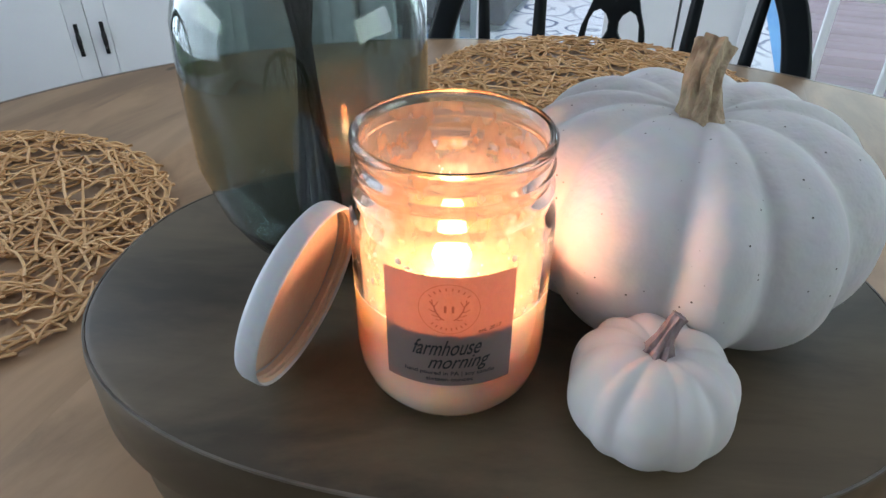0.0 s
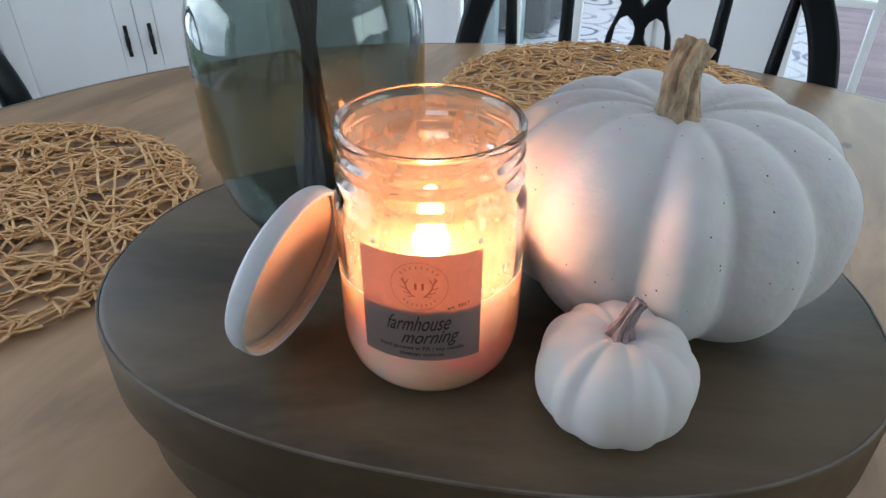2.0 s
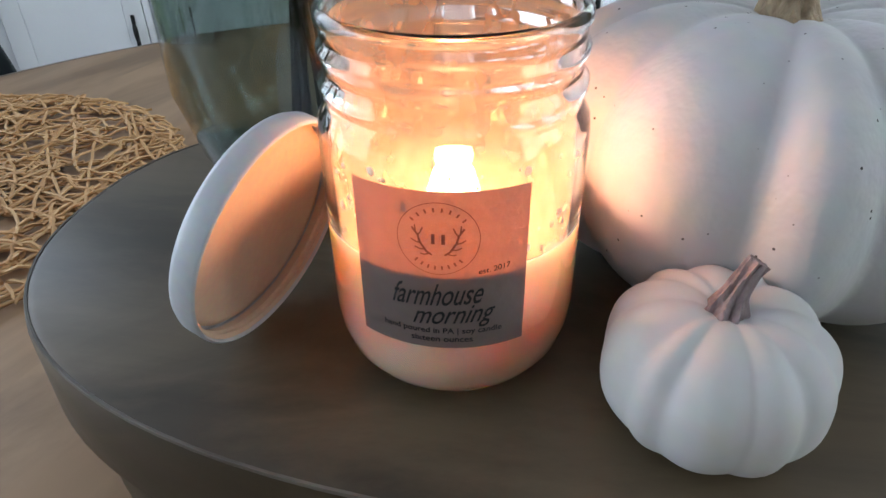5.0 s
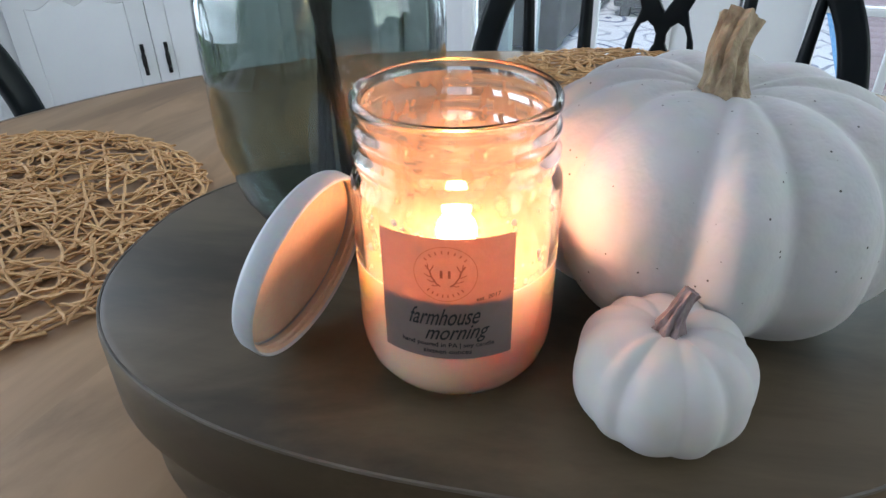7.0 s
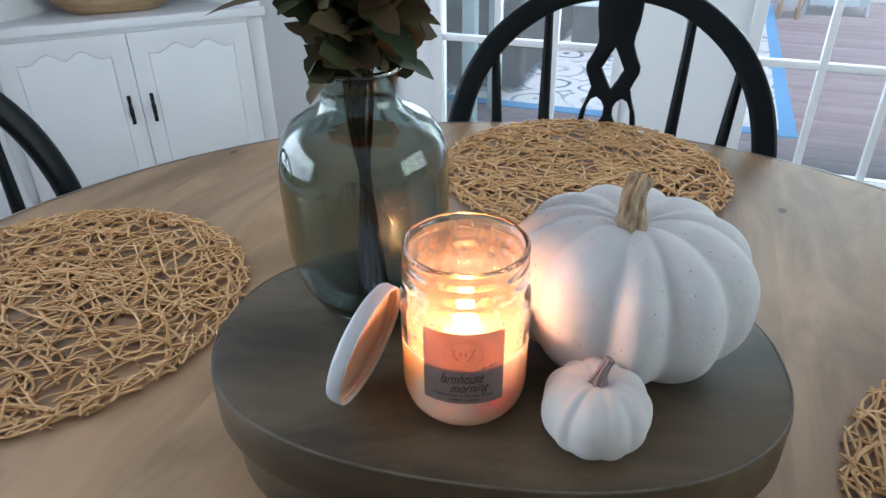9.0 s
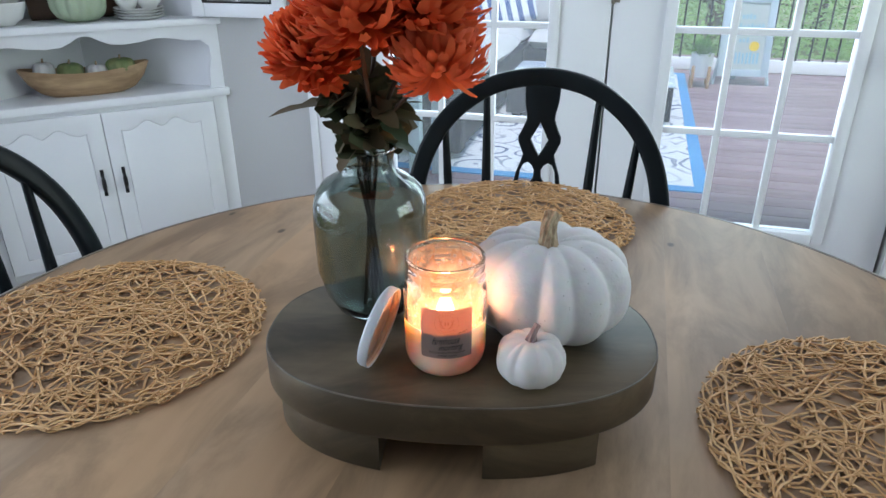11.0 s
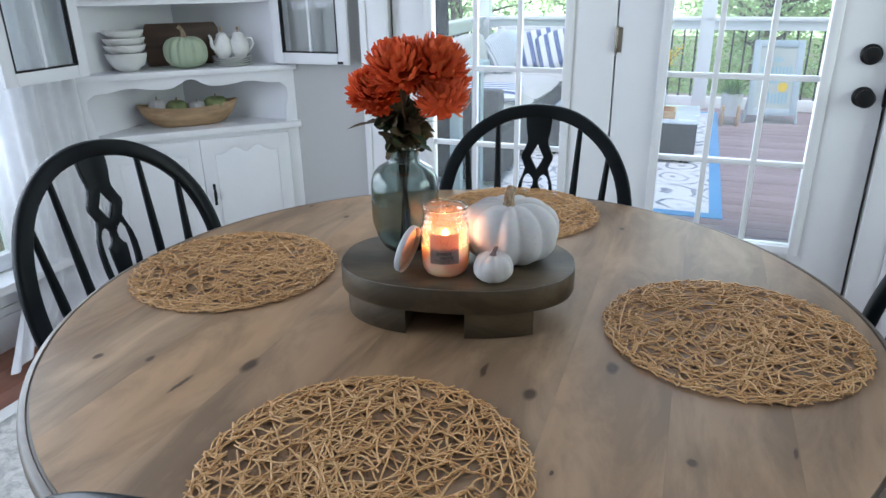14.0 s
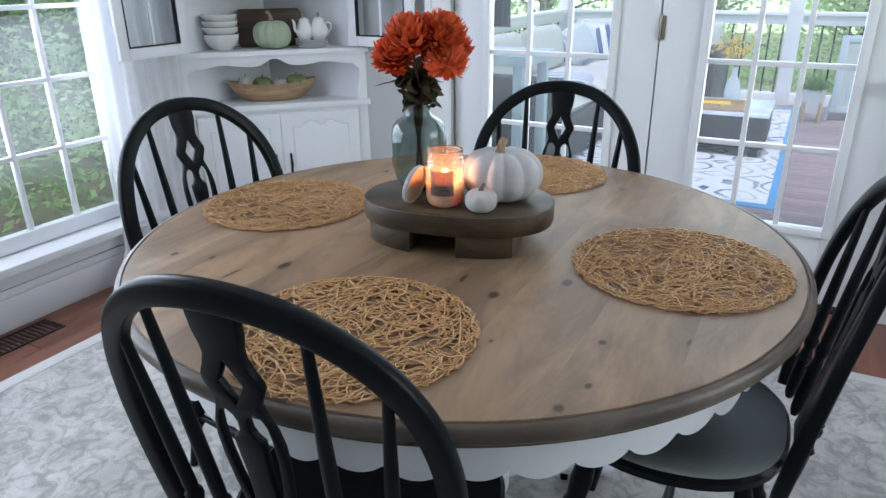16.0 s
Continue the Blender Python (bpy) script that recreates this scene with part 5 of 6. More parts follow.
def arch_outline(x0, x1, z0, z1):
    """A panel whose top edge swells twice, with a dip in the middle."""
    pts = [(x0, z0), (x1, z0)]
    for i in range(33):
        t = i / 32
        u = abs(2 * t - 1)
        pts.append((x1 + (x0 - x1) * t, z1 - 0.03 + 0.03 * math.exp(-((u - 0.36) / 0.26) ** 2) + 0.006 * (u > 0.85) * (u - 0.85) / 0.15))
    return pts


def upright(bm, y):
    return turned(bm, Matrix(((1, 0, 0, 0), (0, 0, -1, y), (0, 1, 0, 0), (0, 0, 0, 1))))


for x0, x1, hx in ((-0.382, -0.0028, -0.037), (-0.0008, 0.382, 0.034)):
    rim = [(x0, 0.115), (x1, 0.115), (x1, 0.655), (x0, 0.655)]
    dr = part("door", upright(flat_shape("door", [rim, arch_outline(x0 + 0.055, x1 - 0.055, 0.165, 0.612)], 0.017, 0.0022), -0.0095), HUTCH, hutch, smooth=30)
    part("raised_panel", upright(flat_shape("panel", [arch_outline(x0 + 0.0553, x1 - 0.0553, 0.1653, 0.6117)], 0.0166, 0.0034), -0.0092), HUTCH, dr, smooth=30)
    hb = bmesh.new()
    tube(hb, [(hx, -0.017, 0.378), (hx, -0.029, 0.381), (hx, -0.034, 0.394), (hx, -0.034, 0.421), (hx, -0.029, 0.434), (hx, -0.017, 0.437)], [0.005, 0.004, 0.0072, 0.0072, 0.004, 0.005], 8, up=(1, 0, 0))
    for z in (0.372, 0.443):
        box(hb, hx - 0.006, hx + 0.006, -0.0215, -0.017, z - 0.014, z + 0.014, 0.002)
    part("handle", hb, METAL, dr, "black iron bail handle")

for sx, base, turn in ((1, (-1.385, 1.665), 0.0), (-1, (-1.865, 1.11), -90.0)):
    d = part("open_door", frame_bars(0, 0.36, 0, 0.86, 0.05, -0.009, 0.009, 0.003), HUTCH, hutch, "glazed hutch door standing wide open")
    d.matrix_basis = HUTCH_M.inverted() @ ROOM @ pose(base[0], base[1], 0.955, 0, 0, turn)
    part("lead_line", frame_bars(0.046, 0.314, 0.046, 0.814, 0.006, -0.0105, 0.0105, 0.0), METAL, d, "dark inner line round the glass", smooth=0)
    for i in (1,):
        part("muntin", boxes((0.176, 0.186, -0.005, 0.005, 0.052, 0.808)), HUTCH, d, smooth=0)
    for z in (0.3, 0.56):
        part("muntin", boxes((0.052, 0.308, -0.0045, 0.0045, z - 0.006, z + 0.006)), HUTCH, d, smooth=0)
    gp = part("pane", boxes((0.05, 0.31, -0.0015, 0.0015, 0.05, 0.81)), PANE, d, smooth=0)
    gp.visible_shadow = False
    part("catch", boxes((0.31, 0.335, -0.013, -0.009, 0.004, 0.014)), METAL, d, "small dark catch", smooth=0)


def in_hutch(x, y, z, turn=0.0):
    return HUTCH_M @ pose(x, y, z, 0, 0, turn)


# dough bowl with gourds in the niche
bowl = thing("dough_bowl", in_hutch(-0.012, 0.12, 0.7), "oblong carved wooden bowl holding small gourds", "bowl")
bb = lathe([(0, 0.0), (0.55, 0.0), (0.72, 0.012), (0.88, 0.04), (1.0, 0.078), (0.97, 0.083), (0.93, 0.078), (0.8, 0.045), (0.62, 0.022), (0, 0.018)], 64)
for v in bb.verts:
    v.co.x, v.co.y = v.co.x * 0.212, v.co.y * 0.07
    v.co.z += 0.02 * (v.co.x / 0.21) ** 2 * (v.co.z / 0.08)
part("bowl_shell", bb, BOWLW, bowl, smooth=60)
for x, r, h, mt, nm, lab in ((-0.128, 0.035, 0.06, PUMPKIN2, "mini_pumpkin", "tiny white pumpkin lying in the wooden bowl"), (-0.048, 0.044, 0.062, GOURD, "green_gourd", "small green gourd lying in the wooden bowl"),
                             (0.035, 0.038, 0.052, PUMPKIN2, "mini_pumpkin", "tiny white pumpkin lying in the wooden bowl"), (0.115, 0.05, 0.058, GOURD, "green_gourd", "striped green gourd lying in the wooden bowl")):
    g = thing(nm, in_hutch(-0.012 + x, 0.112, 0.7 + 0.05 + 0.018 * (x / 0.15) ** 2, 30), lab, "gourd")
    part("body", pumpkin_mesh(r, h, 9, 0.08, int(1000 * r), 54, 16), mt, g, smooth=80)
    part("stem", stem_mesh([(0, 0, h * 0.85), (0.001, 0, h), (0.004, 0.002, h * 1.15)], [0.005, 0.003, 0.003], 5, 12), STEMTAN, g)

# crockery on the shelf
SZ = 0.948
for k in range(4):
    r, h = 0.082 - 0.002 * (k == 0), (0.072, 0.05, 0.05, 0.05)[k]
    z = SZ + (0, 0.054, 0.082, 0.11)[k]
    b = lathe([(0, 0.004), (0.036, 0.0), (0.04, 0.004), (0.062, 0.02), (0.078, h * 0.75), (r, h), (r - 0.003, h + 0.001), (0.074, h * 0.75), (0.058, 0.024), (0, 0.012)], 48)
    tagged(part("cereal_bowl", b, CERAMIC, None, "white ceramic bowl in a stack on the hutch shelf", in_hutch(-0.225, 0.09, z), 60), "", "bowl", "stacked white bowls")
bd = flat_shape("cutting_board", [[(x, y) for x, y in ((-0.15, 0), (0.15, 0), (0.155, 0.02), (0.155, 0.15), (0.14, 0.175), (-0.14, 0.175), (-0.155, 0.15), (-0.155, 0.02))]], 0.02, 0.003)
tagged(part("cutting_board", bd, BOARDW, None, "dark brown wooden board leaning at the back of the shelf", in_hutch(0.01, 0.2, SZ + 0.001) @ pose(0, 0, 0, 82, 0, 0), 30), "", "board")
gpm = thing("ceramic_pumpkin", in_hutch(0.008, 0.1, SZ), "pale sage green ceramic pumpkin on the hutch shelf", "pumpkin")
part("body", pumpkin_mesh(0.09, 0.13, 12, 0.09, 21, 120, 30, dip=0.14), SAGE, gpm, smooth=80)
part("stem", stem_mesh([(0, 0, 0.11), (0, 0, 0.135), (-0.006, 0, 0.155), (-0.018, 0.0, 0.168)], [0.014, 0.009, 0.007, 0.008], 5, 24), STEMTAN, gpm, "tan curved stem")
for k in range(4):
    tagged(part("plate", lathe([(0, 0.002), (0.05, 0.0), (0.06, 0.002), (0.082, 0.01), (0.083, 0.012), (0.06, 0.006), (0, 0.006)], 48), CERAMIC, None, "white plate in a low stack on the shelf", in_hutch(0.195, 0.085, SZ + 0.0092 * k), 60), "", "plate", "stacked white plates")
for x, y, sc in ((0.161, 0.09, 1.0), (0.23, 0.09, 1.08)):
    tp = thing("ceramic_pot", in_hutch(x, y, SZ + 0.0338, 30 if x < 0.2 else -30) @ Matrix.Scale(1.13, 4), "small white ceramic pot with a gold-knobbed lid on the plates", "pot", "white ceramic pots")
    part("body", lathe([(0, 0), (0.02 * sc, 0), (0.034 * sc, 0.02), (0.036 * sc, 0.038), (0.03 * sc, 0.06), (0.021 * sc, 0.075), (0.0215 * sc, 0.082), (0.012 * sc, 0.09), (0, 0.092)], 36), CERAMIC, tp, smooth=60)
    part("lid_knob", lathe([(0, 0.09), (0.004, 0.091), (0.003, 0.097), (0.0065, 0.102), (0.005, 0.109), (0, 0.111)], 20), STEMTAN, tp, "gold knob", smooth=60)
    sp = bmesh.new()
    tube(sp, spline([(-0.03 * sc, 0, 0.03), (-0.048, 0, 0.045), (-0.05, 0, 0.07), (-0.058, 0, 0.085)], 12), [0.009 - 0.0005 * i for i in range(12)], 10, up=(0, 1, 0))
    part("spout", sp, CERAMIC, tp)
    hd = bmesh.new()
    tube(hd, spline([(0.028 * sc, 0, 0.066), (0.05, 0, 0.068), (0.054, 0, 0.045), (0.034 * sc, 0, 0.022)], 14), 0.0042, 8, up=(0, 1, 0))
    part("handle", hd, CERAMIC, tp)


# ---- the deck outside ----
DZ = -0.03
deck = structure("deck", boxes((-3.1, 6.5, DOOR_D + 0.17, 7.9, DZ - 0.2, DZ - 0.03)), DECK, "mauve brown wooden deck of long boards", smooth=0)
structure("wall_outside", boxes((EAST_S + 0.12, 6.5, DOOR_D, DOOR_D + 0.14, -0.6, 2.9)), TRIM, "white painted outside wall", smooth=0)
tagged(structure("deck_rug", boxes((-2.6, 0.5, 3.17, 6.5, DZ, DZ + 0.006)), DECKRUG, "white deck rug with a dark blue scroll pattern", smooth=0), category="rug", kind="thing")
tagged(structure("deck_rug_border", boxes((0.5, 0.575, 3.09, 6.58, DZ, DZ + 0.007), (-2.68, 0.5, 3.09, 3.17, DZ, DZ + 0.007), (-2.68, 0.5, 6.5, 6.58, DZ, DZ + 0.007)), BLUE, "bright blue border of the deck rug", smooth=0), category="rug border", kind="thing")


def railing(name, m, length, posts):
    r = thing(name, m, "white deck railing with thin black balusters", "railing")
    part("top_rail", boxes((0, length, -0.07, 0.07, 0.885, 0.92), (0, length, -0.04, 0.04, 0.795, 0.885), bevel=0.004), TRIM, r)
    part("bottom_rail", boxes((0, length, -0.04, 0.04, 0.005, 0.12), bevel=0.004), TRIM, r)
    for x in posts:
        part("post", boxes((x - 0.07, x + 0.07, -0.07, 0.07, 0, 2.9), bevel=0.006), TRIM, r)
    bar = lathe([(0, 0.11), (0.009, 0.11), (0.009, 0.80), (0, 0.80)], 8)
    me = finish("baluster", bar, METAL)
    n = int(length / 0.118)
    for i in range(n):
        x = 0.065 + 0.118 * i
        if min(abs(x - q) for q in posts) > 0.08:
            part("baluster", me, None, r, m=pose(x, 0, 0))
    return r


railing("deck_railing", ROOM @ pose(-2.02, 6.85, DZ), 6.0, (0.02, 2.4, 4.5, 6.0))
railing("deck_railing", ROOM @ pose(-2.02, 2.1, DZ, 0, 0, 90), 4.64, (0.1,))
railing("deck_railing", ROOM @ pose(2.35, 4.2, DZ, 0, 0, 68), 2.6, (0.1,))


def cushion(w, d, h, name, mat, m, label, category="cushion", puff=0.25, group=""):
    bm = bmesh.new()
    n = 14
    tops, bots = [], []
    for j in range(n + 1):
        rt, rb = [], []
        for i in range(n + 1):
            u, v = 2 * i / n - 1, 2 * j / n - 1
            e = (1 - abs(u) ** 4) * (1 - abs(v) ** 4)
            z = h / 2 * (1 - puff + puff * math.sqrt(max(e, 0))) * (max(e, 0) ** 0.18)
            k = 1 - 0.05 * abs(u * v)
            p = (u * w / 2 * k, v * d / 2 * k)
            rt.append(bm.verts.new((*p, z)))
            rb.append(bm.verts.new((*p, -z)) if 0 < i < n and 0 < j < n else rt[-1])
        tops.append(rt)
        bots.append(rb)
    for g, flip in ((tops, 1), (bots, -1)):
        for j in range(n):
            for i in range(n):
                q = [g[j][i], g[j][i + 1], g[j + 1][i + 1], g[j + 1][i]]
                bm.faces.new(q[::flip])
    ob = part(name, bm, mat, None, label, m, 80)
    return tagged(ob, "", category, group)


# L-shaped wicker sofa
sofa = thing("wicker_sofa", ROOM @ pose(0, 0, DZ), "black wicker corner sofa with cream cushions on the deck", "sofa")
part("side_base", boxes((-1.75, -0.85, 3.45, 6.35, 0.04, 0.34), bevel=0.02), SOFAF, sofa)
part("back_base", boxes((-0.84, -0.3, 5.5, 6.35, 0.04, 0.34), bevel=0.02), SOFAF, sofa)
part("arm", boxes((-1.78, -0.83, 3.3, 3.44, 0.04, 0.64), bevel=0.02), SOFAF, sofa)
part("arm", boxes((-0.29, -0.15, 5.45, 6.4, 0.04, 0.64), bevel=0.02), SOFAF, sofa)
part("side_backrest", boxes((-1.92, -1.76, 3.3, 6.4, 0.04, 0.6), bevel=0.02), SOFAF, sofa)
part("back_backrest", boxes((-1.75, -0.15, 6.36, 6.52, 0.04, 0.6), bevel=0.02), SOFAF, sofa)
for x0, x1, y0, y1 in ((-1.7, -0.84, 3.46, 4.5), (-1.7, -0.84, 4.52, 5.55), (-1.7, -0.84, 5.57, 6.35), (-0.82, -0.31, 5.5, 6.35)):
    cushion(x1 - x0, y1 - y0, 0.16, "seat_cushion", CUSHION, ROOM @ pose((x0 + x1) / 2, (y0 + y1) / 2, DZ + 0.4), "cream outdoor seat cushion on the sofa", group="sofa seat cushions")
for x, y, t in ((-1.6, 4.0, 90), (-1.6, 5.0, 90), (-1.3, 6.24, 0), (-0.6, 6.24, 0)):
    cushion(0.8, 0.4, 0.2, "back_cushion", CUSHION, ROOM @ pose(x, y, DZ + 0.66, 80, 0, t), "cream outdoor back cushion on the sofa", group="sofa back cushions")
for x, y, t, r, mt, lb2 in ((-1.46, 5.6, 60, 20, PINS, "grey pinstriped throw pillow on the sofa"), (-1.42, 5.98, 25, -6, BLUEP, "pale blue patterned throw pillow on the sofa"), (-1.2, 6.0, 12, 14, STRIPE, "blue and white striped throw pillow on the sofa"), (-1.0, 5.92, -6, 20, STRIPE, "blue and white striped throw pillow on the sofa")):
    cushion(0.38, 0.37, 0.13, "throw_pillow", mt, ROOM @ pose(x, y, DZ + 0.655, 0, 0, t) @ pose(0, 0, 0, 70, 0, 0) @ pose(0, 0, 0, 0, 0, r), lb2, "pillow")
cushion(0.62, 0.5, 0.09, "folded_throw", STRIPE, ROOM @ pose(-1.12, 4.1, DZ + 0.515, 0, 0, 100), "blue and white striped throw lying on the seat", "throw")

ct = thing("coffee_table", ROOM @ pose(0, 0, DZ), "black wicker coffee table with a glass top", "table")
part("base", boxes((-0.75, 0.385, 4.3, 5.05, 0.07, 0.305), bevel=0.012), SOFAF, ct)
for x in (-0.68, 0.32):
    for y in (4.37, 4.98):
        part("foot", boxes((x - 0.03, x + 0.03, y - 0.03, y + 0.03, 0.006, 0.069), bevel=0.004), SOFAF, ct)
# opaque pale blue stands in for what the glass reflects
part("glass_top", boxes((-0.76, 0.395, 4.29, 5.06, 0.307, 0.317), bevel=0.002), BLUEV, ct, "glossy glass top with a pale reflection put into its colour")
tr = thing("serving_tray", ROOM @ pose(0.0, 4.55, DZ + 0.3175), "light wooden tray holding a yellow book", "tray")
part("tray_base", boxes((-0.22, 0.22, -0.13, 0.13, 0, 0.01)), LIGHTW, tr)
part("tray_rim", frame_bars(-0.22, 0.22, -0.13, 0.13, 0.012, 0.0, 0.05, 0.0), LIGHTW, tr, m=Matrix(((1, 0, 0, 0), (0, 0, 1, 0), (0, 1, 0, 0), (0, 0, 0, 1))))
tagged(part("book", boxes((-0.12, 0.1, -0.08, 0.08, 0.0, 0.03), bevel=0.003), YELLOW, None, "yellow covered book in the wooden tray", ROOM @ pose(0.0, 4.55, DZ + 0.328, 0, 0, 8)), "", "book")
yv = thing("ceramic_vase", ROOM @ pose(0.07, 4.85, DZ + 0.3175) @ Matrix.Scale(0.78, 4), "pale blue bottle vase of yellow blossom", "vase")
part("body", lathe([(0, 0), (0.05, 0), (0.075, 0.04), (0.08, 0.12), (0.065, 0.2), (0.03, 0.27), (0.026, 0.33), (0.032, 0.35), (0.022, 0.35), (0, 0.3)], 36), BLUEV, yv, smooth=60)
rnd = random.Random(7)
yb = bmesh.new()
tw = bmesh.new()
for k in range(16):
    a, t = rnd.uniform(0, 6.28), rnd.uniform(0.05, 0.55)
    tip = Vector((0.28 * t * math.cos(a) * 1.6 - 0.05, 0.28 * t * math.sin(a), 0.42 + rnd.uniform(0.1, 0.26)))
    tube(tw, spline([(0, 0, 0.3), (0.02 * math.cos(a), 0.02 * math.sin(a), 0.4), tip], 8), 0.003, 5)
    for q in range(16):
        p = Vector((0, 0, 0.38)).lerp(tip, rnd.uniform(0.35, 1.05)) + Vector((rnd.gauss(0, 0.018), rnd.gauss(0, 0.018), rnd.gauss(0, 0.018)))
        bmesh.ops.create_icosphere(yb, subdivisions=1, radius=rnd.uniform(0.006, 0.013), matrix=Matrix.Translation(p))
part("branches", tw, BARK, yv, "thin bare twigs")
part("blossom", yb, YELLOW, yv, "small yellow blossom")
pl = thing("planter", ROOM @ pose(0.668, 5.98, DZ) @ Matrix.Scale(0.73, 4), "white planter on a wooden stand with a leafy green plant", "planter")
part("pot", lathe([(0, 0.12), (0.1, 0.12), (0.115, 0.14), (0.13, 0.4), (0.12, 0.405), (0.112, 0.38), (0, 0.37)], 40), POT, pl, smooth=50)
for k in range(4):
    part("stand_leg", boxes((0.115, 0.145, -0.015, 0.015, 0, 0.26), bevel=0.003), LIGHTW, pl, "light wood leg", pose(0, 0, 0, 0, 0, 45 + 90 * k))
fo = bmesh.new()
for k in range(150):
    a, el = rnd.uniform(0, 6.28), radians(rnd.uniform(-85, -15))
    leaf_blade(fo, rnd.uniform(0.12, 0.26), 0.012, Matrix.Translation((rnd.gauss(0, 0.04), rnd.gauss(0, 0.04), 0.38)) @ Matrix.Rotation(a, 4, "Z") @ Matrix.Rotation(el, 4, "Y"), 0.1)
part("foliage", fo, GREENLEAF, pl, "fresh green leaves", smooth=80)

ea = thing("easel_sign", ROOM @ pose(1.03, 6.12, DZ, -8, 0, 4), "weathered blue framed sign leaning on an easel", "sign")
part("sign_frame", turned(frame_bars(-0.215, 0.215, 0.08, 0.76, 0.06, -0.02, 0.015, 0.004), pose(0, 0, 0)), SIGNF, ea)
part("board", boxes((-0.156, 0.156, -0.008, 0.0, 0.139, 0.701)), SIGNB, ea, smooth=0)
for z, hgt, n0, x0 in ((0.6, 0.035, 4, -0.06), (0.52, 0.09, 9, -0.13), (0.4, 0.03, 3, -0.06), (0.28, 0.09, 8, -0.11)):
    for k in range(n0):
        part("lettering", boxes((x0 + 0.03 * k, x0 + 0.03 * k + 0.018, -0.011, -0.009, z - hgt, z + 0.006 * (k % 3))), SIGNL, ea, "illegible painted bar", smooth=0)
part("sun_motif", lathe([(0, -0.001), (0.042, -0.001), (0.042, 0.001), (0, 0.001)], 24), YELLOW, ea, "yellow painted disc", pose(0.07, -0.0125, 0.34, 90, 0, 0))
for x0, x1 in ((-0.2, -0.26), (0.2, 0.26)):
    lg = bmesh.new()
    tube(lg, [(x0 * 0.6, 0.034, 0.74), (x1 * 0.9, 0.034, 0.005)], 0.016, 6)
    part("easel_leg", lg, SIGNF, ea)
lg = bmesh.new()
tube(lg, [(0, 0.04, 0.72), (0, 0.35, 0.03)], 0.016, 6)
part("easel_leg", lg, SIGNF, ea)
br = thing("end_table", ROOM @ pose(-1.26, 2.86, DZ), "grey wooden end table beside the sofa on the deck", "table")
part("table_top", boxes((-0.42, 0.42, -0.26, 0.26, 0.8, 0.86), bevel=0.006), SIGNF, br)
for sx in (-0.36, 0.36):
    for sy in (-0.2, 0.2):
        part("leg", boxes((sx - 0.03, sx + 0.03, sy - 0.03, sy + 0.03, 0, 0.8), bevel=0.004), SIGNF, br)
cb = bmesh.new()
grid = [[cb.verts.new((-0.05 + 0.1 * i / 40, 0.025 * math.sin(i * 0.95) + 0.01 * math.sin(i * 0.4 + j), 1.02 + 0.2 * j)) for i in range(41)] for j in range(8)]
for a, b in zip(grid, grid[1:]):
    for i in range(40):
        cb.faces.new((a[i], a[i + 1], b[i + 1], b[i]))
tagged(part("outdoor_drape", cb, DARKC, None, "dark gathered drape tied up outside the glazed door", ROOM @ pose(-0.826, 2.2, 0), 80), "", "drape")

# ---- woods and ground ----
def ground_z(x, y):
    """Falls gently away from the deck, and climbs a bank beyond the window."""
    q = ROOM.inverted() @ Vector((x, y, 0))
    bank = 0.34 * max(0.0, -q.x - 4.6) if q.y < 9 else 0.0
    return -0.75 - 0.02 * max(0.0, math.hypot(x, y) - 6) + min(bank, 5.0) + 0.1 * noise.noise(Vector((x * 0.2, y * 0.2, 0)))


gb = bmesh.new()
n = 80
gv = [[gb.verts.new((-60 + 1.5 * i, -60 + 1.5 * j, ground_z(-60 + 1.5 * i, -60 + 1.5 * j))) for i in range(n + 1)] for j in range(n + 1)]
for a, b in zip(gv, gv[1:]):
    for i in range(n):
        gb.faces.new((a[i], a[i + 1], b[i + 1], b[i]))
structure("ground", gb, GRASS, "leaf-strewn woodland ground", Matrix.Identity(4), 80)
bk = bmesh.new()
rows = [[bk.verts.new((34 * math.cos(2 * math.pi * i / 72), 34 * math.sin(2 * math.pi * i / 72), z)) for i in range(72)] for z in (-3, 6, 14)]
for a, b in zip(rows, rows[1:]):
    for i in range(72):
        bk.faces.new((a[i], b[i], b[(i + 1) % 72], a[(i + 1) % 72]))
structure("backdrop", bk, FARWOODS, "self-lit green sheet of distant woods", Matrix.Identity(4), 80)


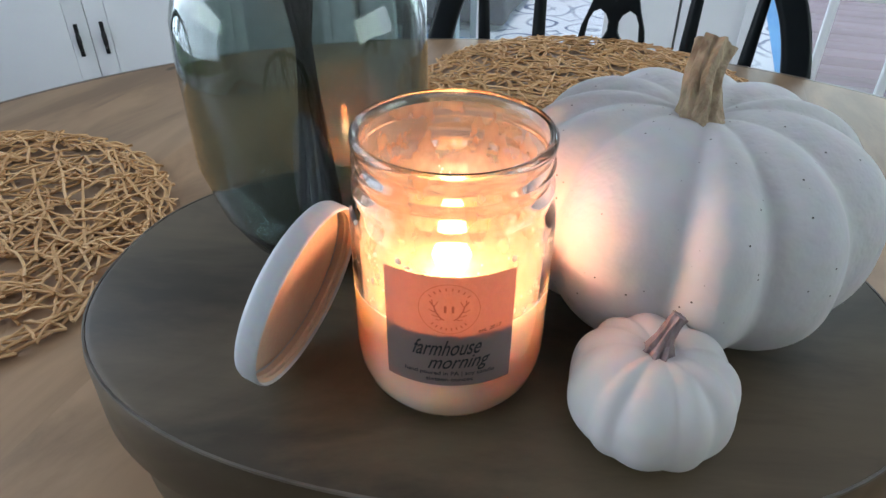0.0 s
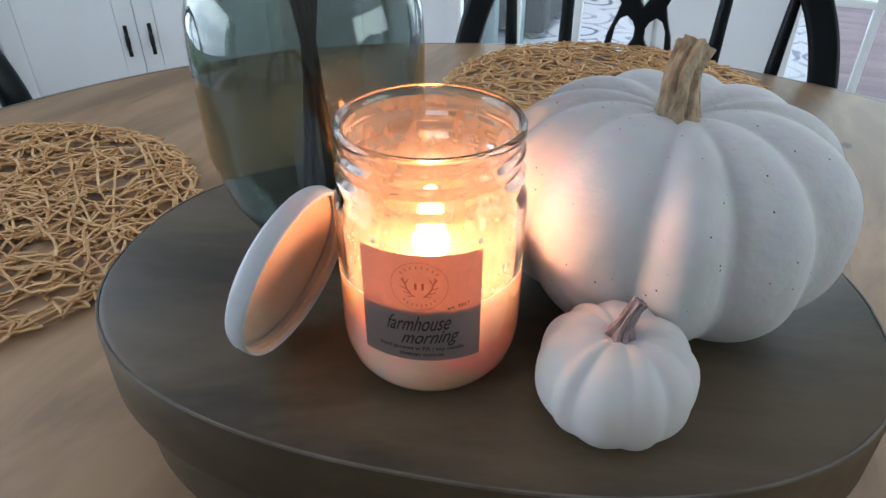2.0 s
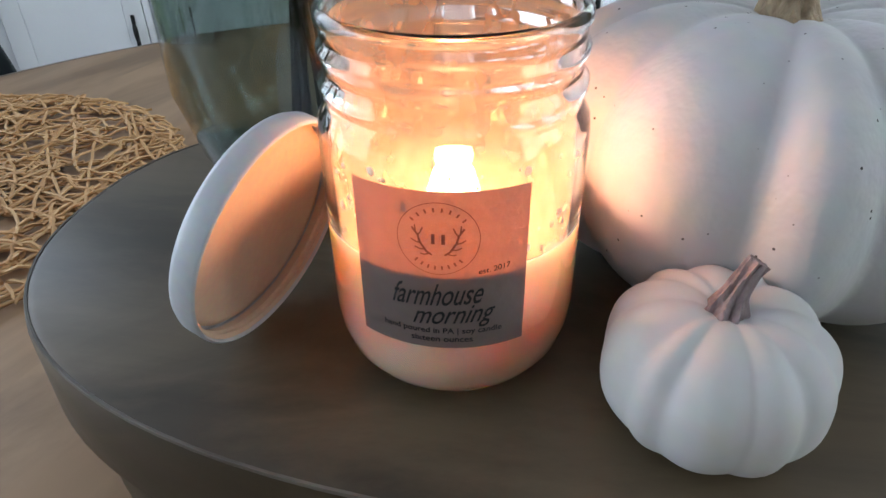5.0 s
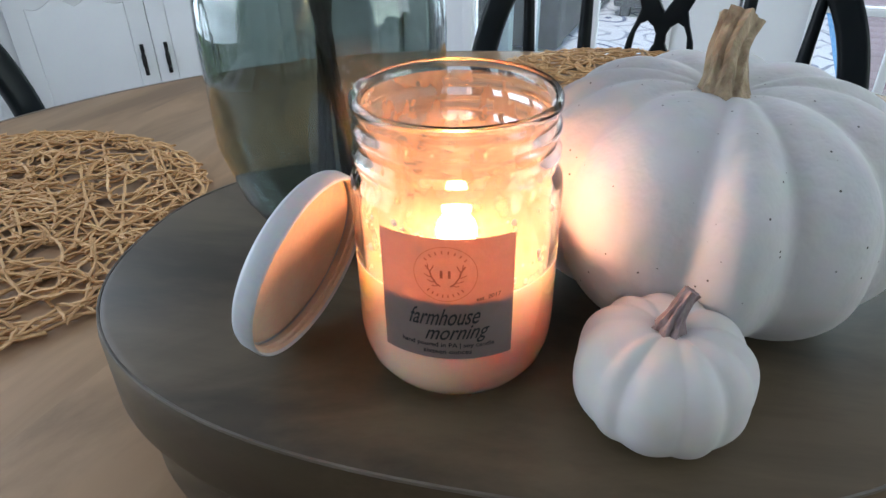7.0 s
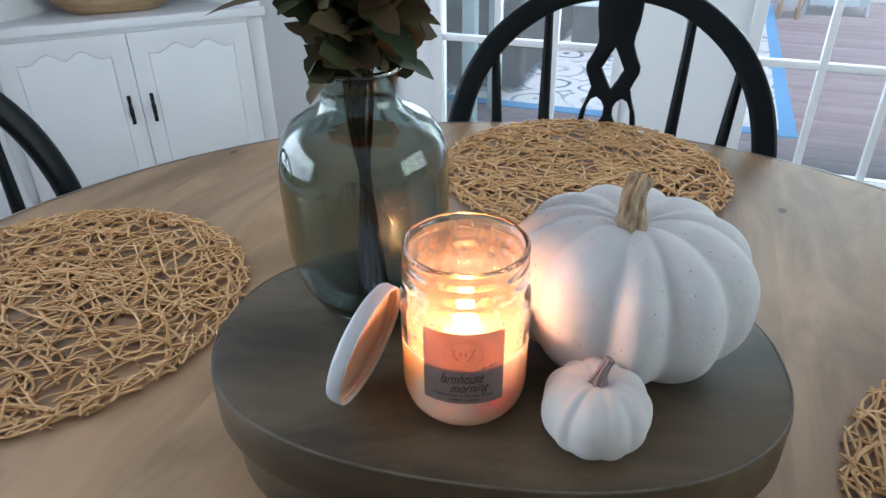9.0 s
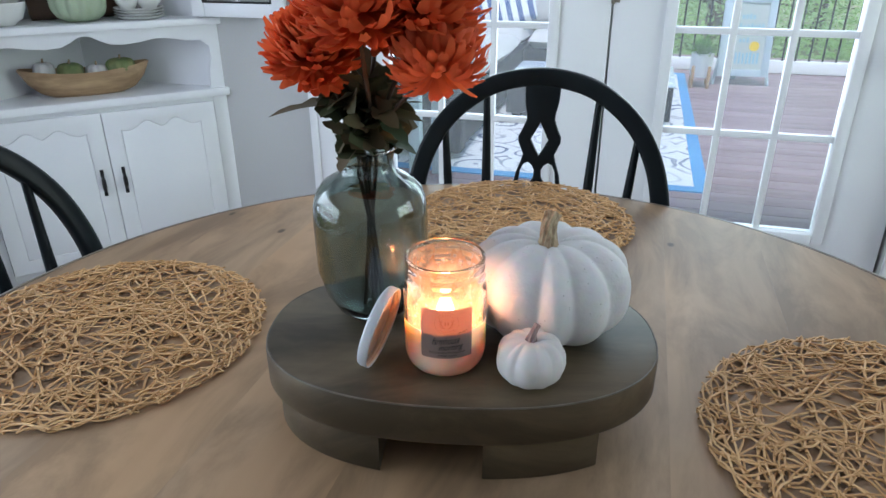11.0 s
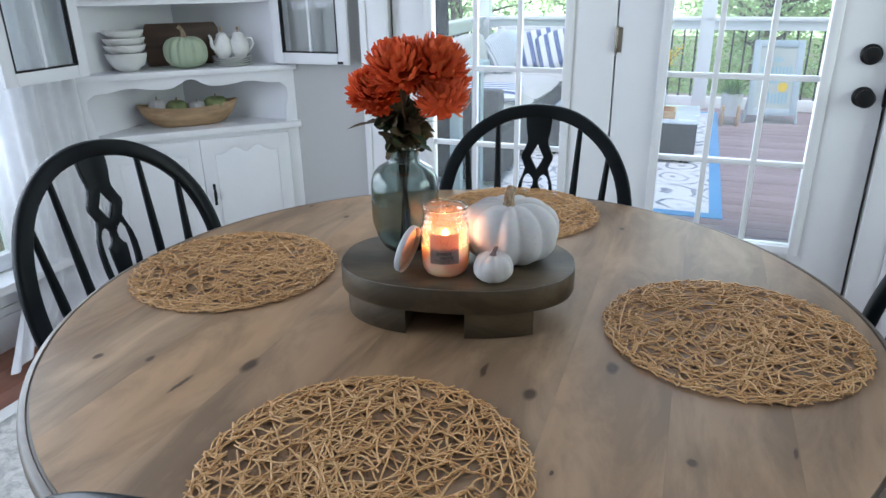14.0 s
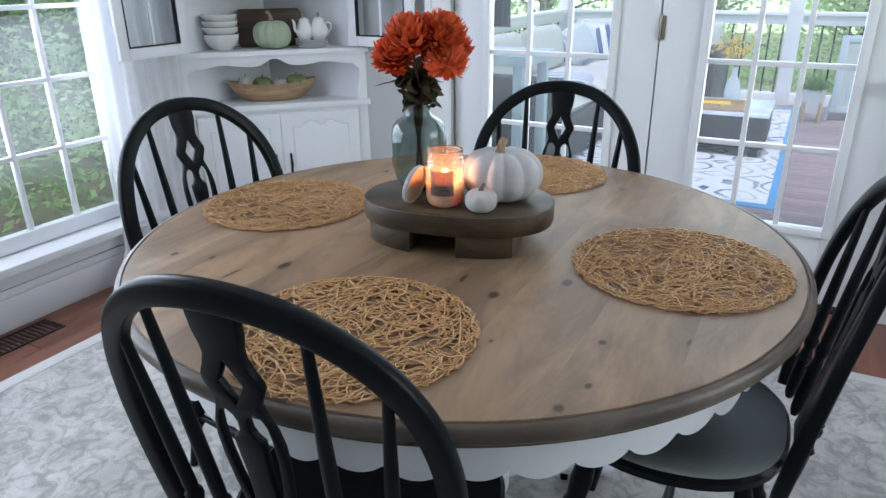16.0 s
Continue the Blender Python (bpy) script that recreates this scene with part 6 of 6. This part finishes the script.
def tree_meshes(seed, H, R):
    rnd = random.Random(seed)
    tb = bmesh.new()
    trunk = spline([(0, 0, 0), (rnd.uniform(-0.1, 0.1), 0.05, H * 0.35), (rnd.uniform(-0.2, 0.2), 0.1, H * 0.7), (0.1, 0, H * 0.95)], 20)
    tube(tb, trunk, [0.16 - 0.0068 * i for i in range(20)], 10)
    tips = []
    for k in range(26):
        p = trunk[rnd.randint(3, 18)]
        a, L = rnd.uniform(0, 6.28), rnd.uniform(0.4, 1.0) * R
        e = p + Vector((L * math.cos(a), L * math.sin(a), rnd.uniform(0.1, 0.6) * L))
        tube(tb, spline([p, p.lerp(e, 0.5) + Vector((0, 0, 0.1)), e], 7), [0.05, 0.042, 0.034, 0.027, 0.02, 0.013, 0.008], 6)
        tips += [p.lerp(e, f) for f in (0.4, 0.6, 0.8, 1.0)]
    lv = []
    fc = []
    for p in tips:
        for q in range(90):
            c = p + Vector((rnd.gauss(0, 0.34), rnd.gauss(0, 0.34), rnd.gauss(0, 0.26)))
            u = Vector((rnd.gauss(0, 1), rnd.gauss(0, 1), rnd.gauss(0, 0.6))).normalized() * rnd.uniform(0.035, 0.075)
            w = u.cross(Vector((rnd.gauss(0, 1), rnd.gauss(0, 1), 1))).normalized() * u.length * 0.45
            i = len(lv)
            lv += [tuple(c - u), tuple(c + w), tuple(c + u), tuple(c - w)]
            fc.append((i, i + 1, i + 2, i + 3))
    me = bpy.data.meshes.new("crown")
    me.from_pydata(lv, [], fc)
    me.materials.append(WOODS)
    return finish("trunk", tb, BARK), me


tm = [tree_meshes(3, 6.5, 2.3), tree_meshes(9, 5.2, 1.9)]
spots = [(-8.6, -0.3), (-10.6, 1.6), (-8.9, 2.9), (-10.8, -1.9), (-12.4, 0.6), (-10.4, 3.9), (-4.6, 13.5), (-1.4, 15.5), (1.4, 14.2), (3.6, 15.8), (6.6, 13.4), (9.0, 10.0), (-7.0, 10.0), (-6.4, 6.4), (9.5, 6.5), (1.9, 18.5)]
for k, (x, y) in enumerate(spots):
    tk, cr = tm[k % 2]
    tw0 = ROOM @ Vector((x, y, 0))
    tree = thing("tree", pose(tw0.x, tw0.y, ground_z(tw0.x, tw0.y) - 0.15, 0, 0, 77 * k), "leafy green tree at the edge of the woods", "tree", "trees outside")
    part("trunk", tk, None, tree)
    part("crown", cr, None, tree)
und = []
fcs = []
rnd = random.Random(2)
for k in range(70000):
    if k % 4:
        x, y = rnd.uniform(-16, -4.6), rnd.uniform(-3.0, 10)
    else:
        x, y = rnd.uniform(-7, 9), rnd.uniform(11, 17)
    c = ROOM @ Vector((x, y, 0))
    tall = 0.55 if noise.noise(Vector((x * 0.7, y * 0.7, 3.0))) > -0.05 else 0.06
    c.z = ground_z(c.x, c.y) + abs(rnd.gauss(0, tall))
    u = Vector((rnd.gauss(0, 1), rnd.gauss(0, 1), rnd.gauss(0, 0.6))).normalized() * rnd.uniform(0.028, 0.07)
    w = u.cross(Vector((rnd.gauss(0, 1), rnd.gauss(0, 1), 1))).normalized() * u.length * 0.5
    i = len(und)
    und += [tuple(c - u), tuple(c + w), tuple(c + u), tuple(c - w)]
    fcs.append((i, i + 1, i + 2, i + 3))
me = bpy.data.meshes.new("undergrowth")
me.from_pydata(und, [], fcs)
me.materials.append(WOODS)
tagged(part("undergrowth", me, None, None, "low green undergrowth of the woods"), "", "undergrowth", "", "stuff")

# ---- boards of table, floor and deck ----
def plank(x0, x1, R):
    pts = []
    k = 60
    for i in range(k + 1):
        x = x0 + (x1 - x0) * i / k
        pts.append((x, -math.sqrt(max(R * R - x * x, 1e-6))))
    for i in range(k + 1):
        x = x1 + (x0 - x1) * i / k
        pts.append((x, math.sqrt(max(R * R - x * x, 1e-6))))
    return flat_shape("plank", [pts], 0.011)


R = TR - 0.0145
n = 9
for i in range(n):
    x0, x1 = -R + 2 * R * i / n, -R + 2 * R * (i + 1) / n
    part("plank", plank(x0 + 0.00005, x1 - 0.00005, R), TABLE, table, m=pose(0, 0, TABLE_Z - 0.0055), smooth=0)
pm = finish("floor_plank", boxes((-0.0625, 0.0625, -0.6, 0.6, -0.0135, -0.0005), bevel=0.0012), FLOORW)
rnd = random.Random(6)
for i in range(8):
    for j in range(5):
        x, y = WIN_S + 0.0635 + 0.1265 * i, -3.3 + 1.2025 * j + (0.4 * i) % 1.2
        if x < -1.3 and -2.78 < y < 1.2:
            part("floor_plank", pm, None, floor, m=pose(x, y, 0))
pm2 = finish("floor_plank", boxes((-0.0625, 0.0625, -0.28, 0.28, -0.0135, -0.0005), bevel=0.0012), FLOORW)
for i in range(37):
    part("floor_plank", pm2, None, floor, m=pose(WIN_S + 0.0635 + 0.1265 * i, 1.44, 0))
pm3 = finish("deck_board", boxes((-3.1, 6.5, -0.066, 0.066, -0.03, 0.0), bevel=0.004), DECK)
for i in range(43):
    part("deck_board", pm3, None, deck, m=pose(0, DOOR_D + 0.24 + 0.138 * i, DZ - 0.0005))
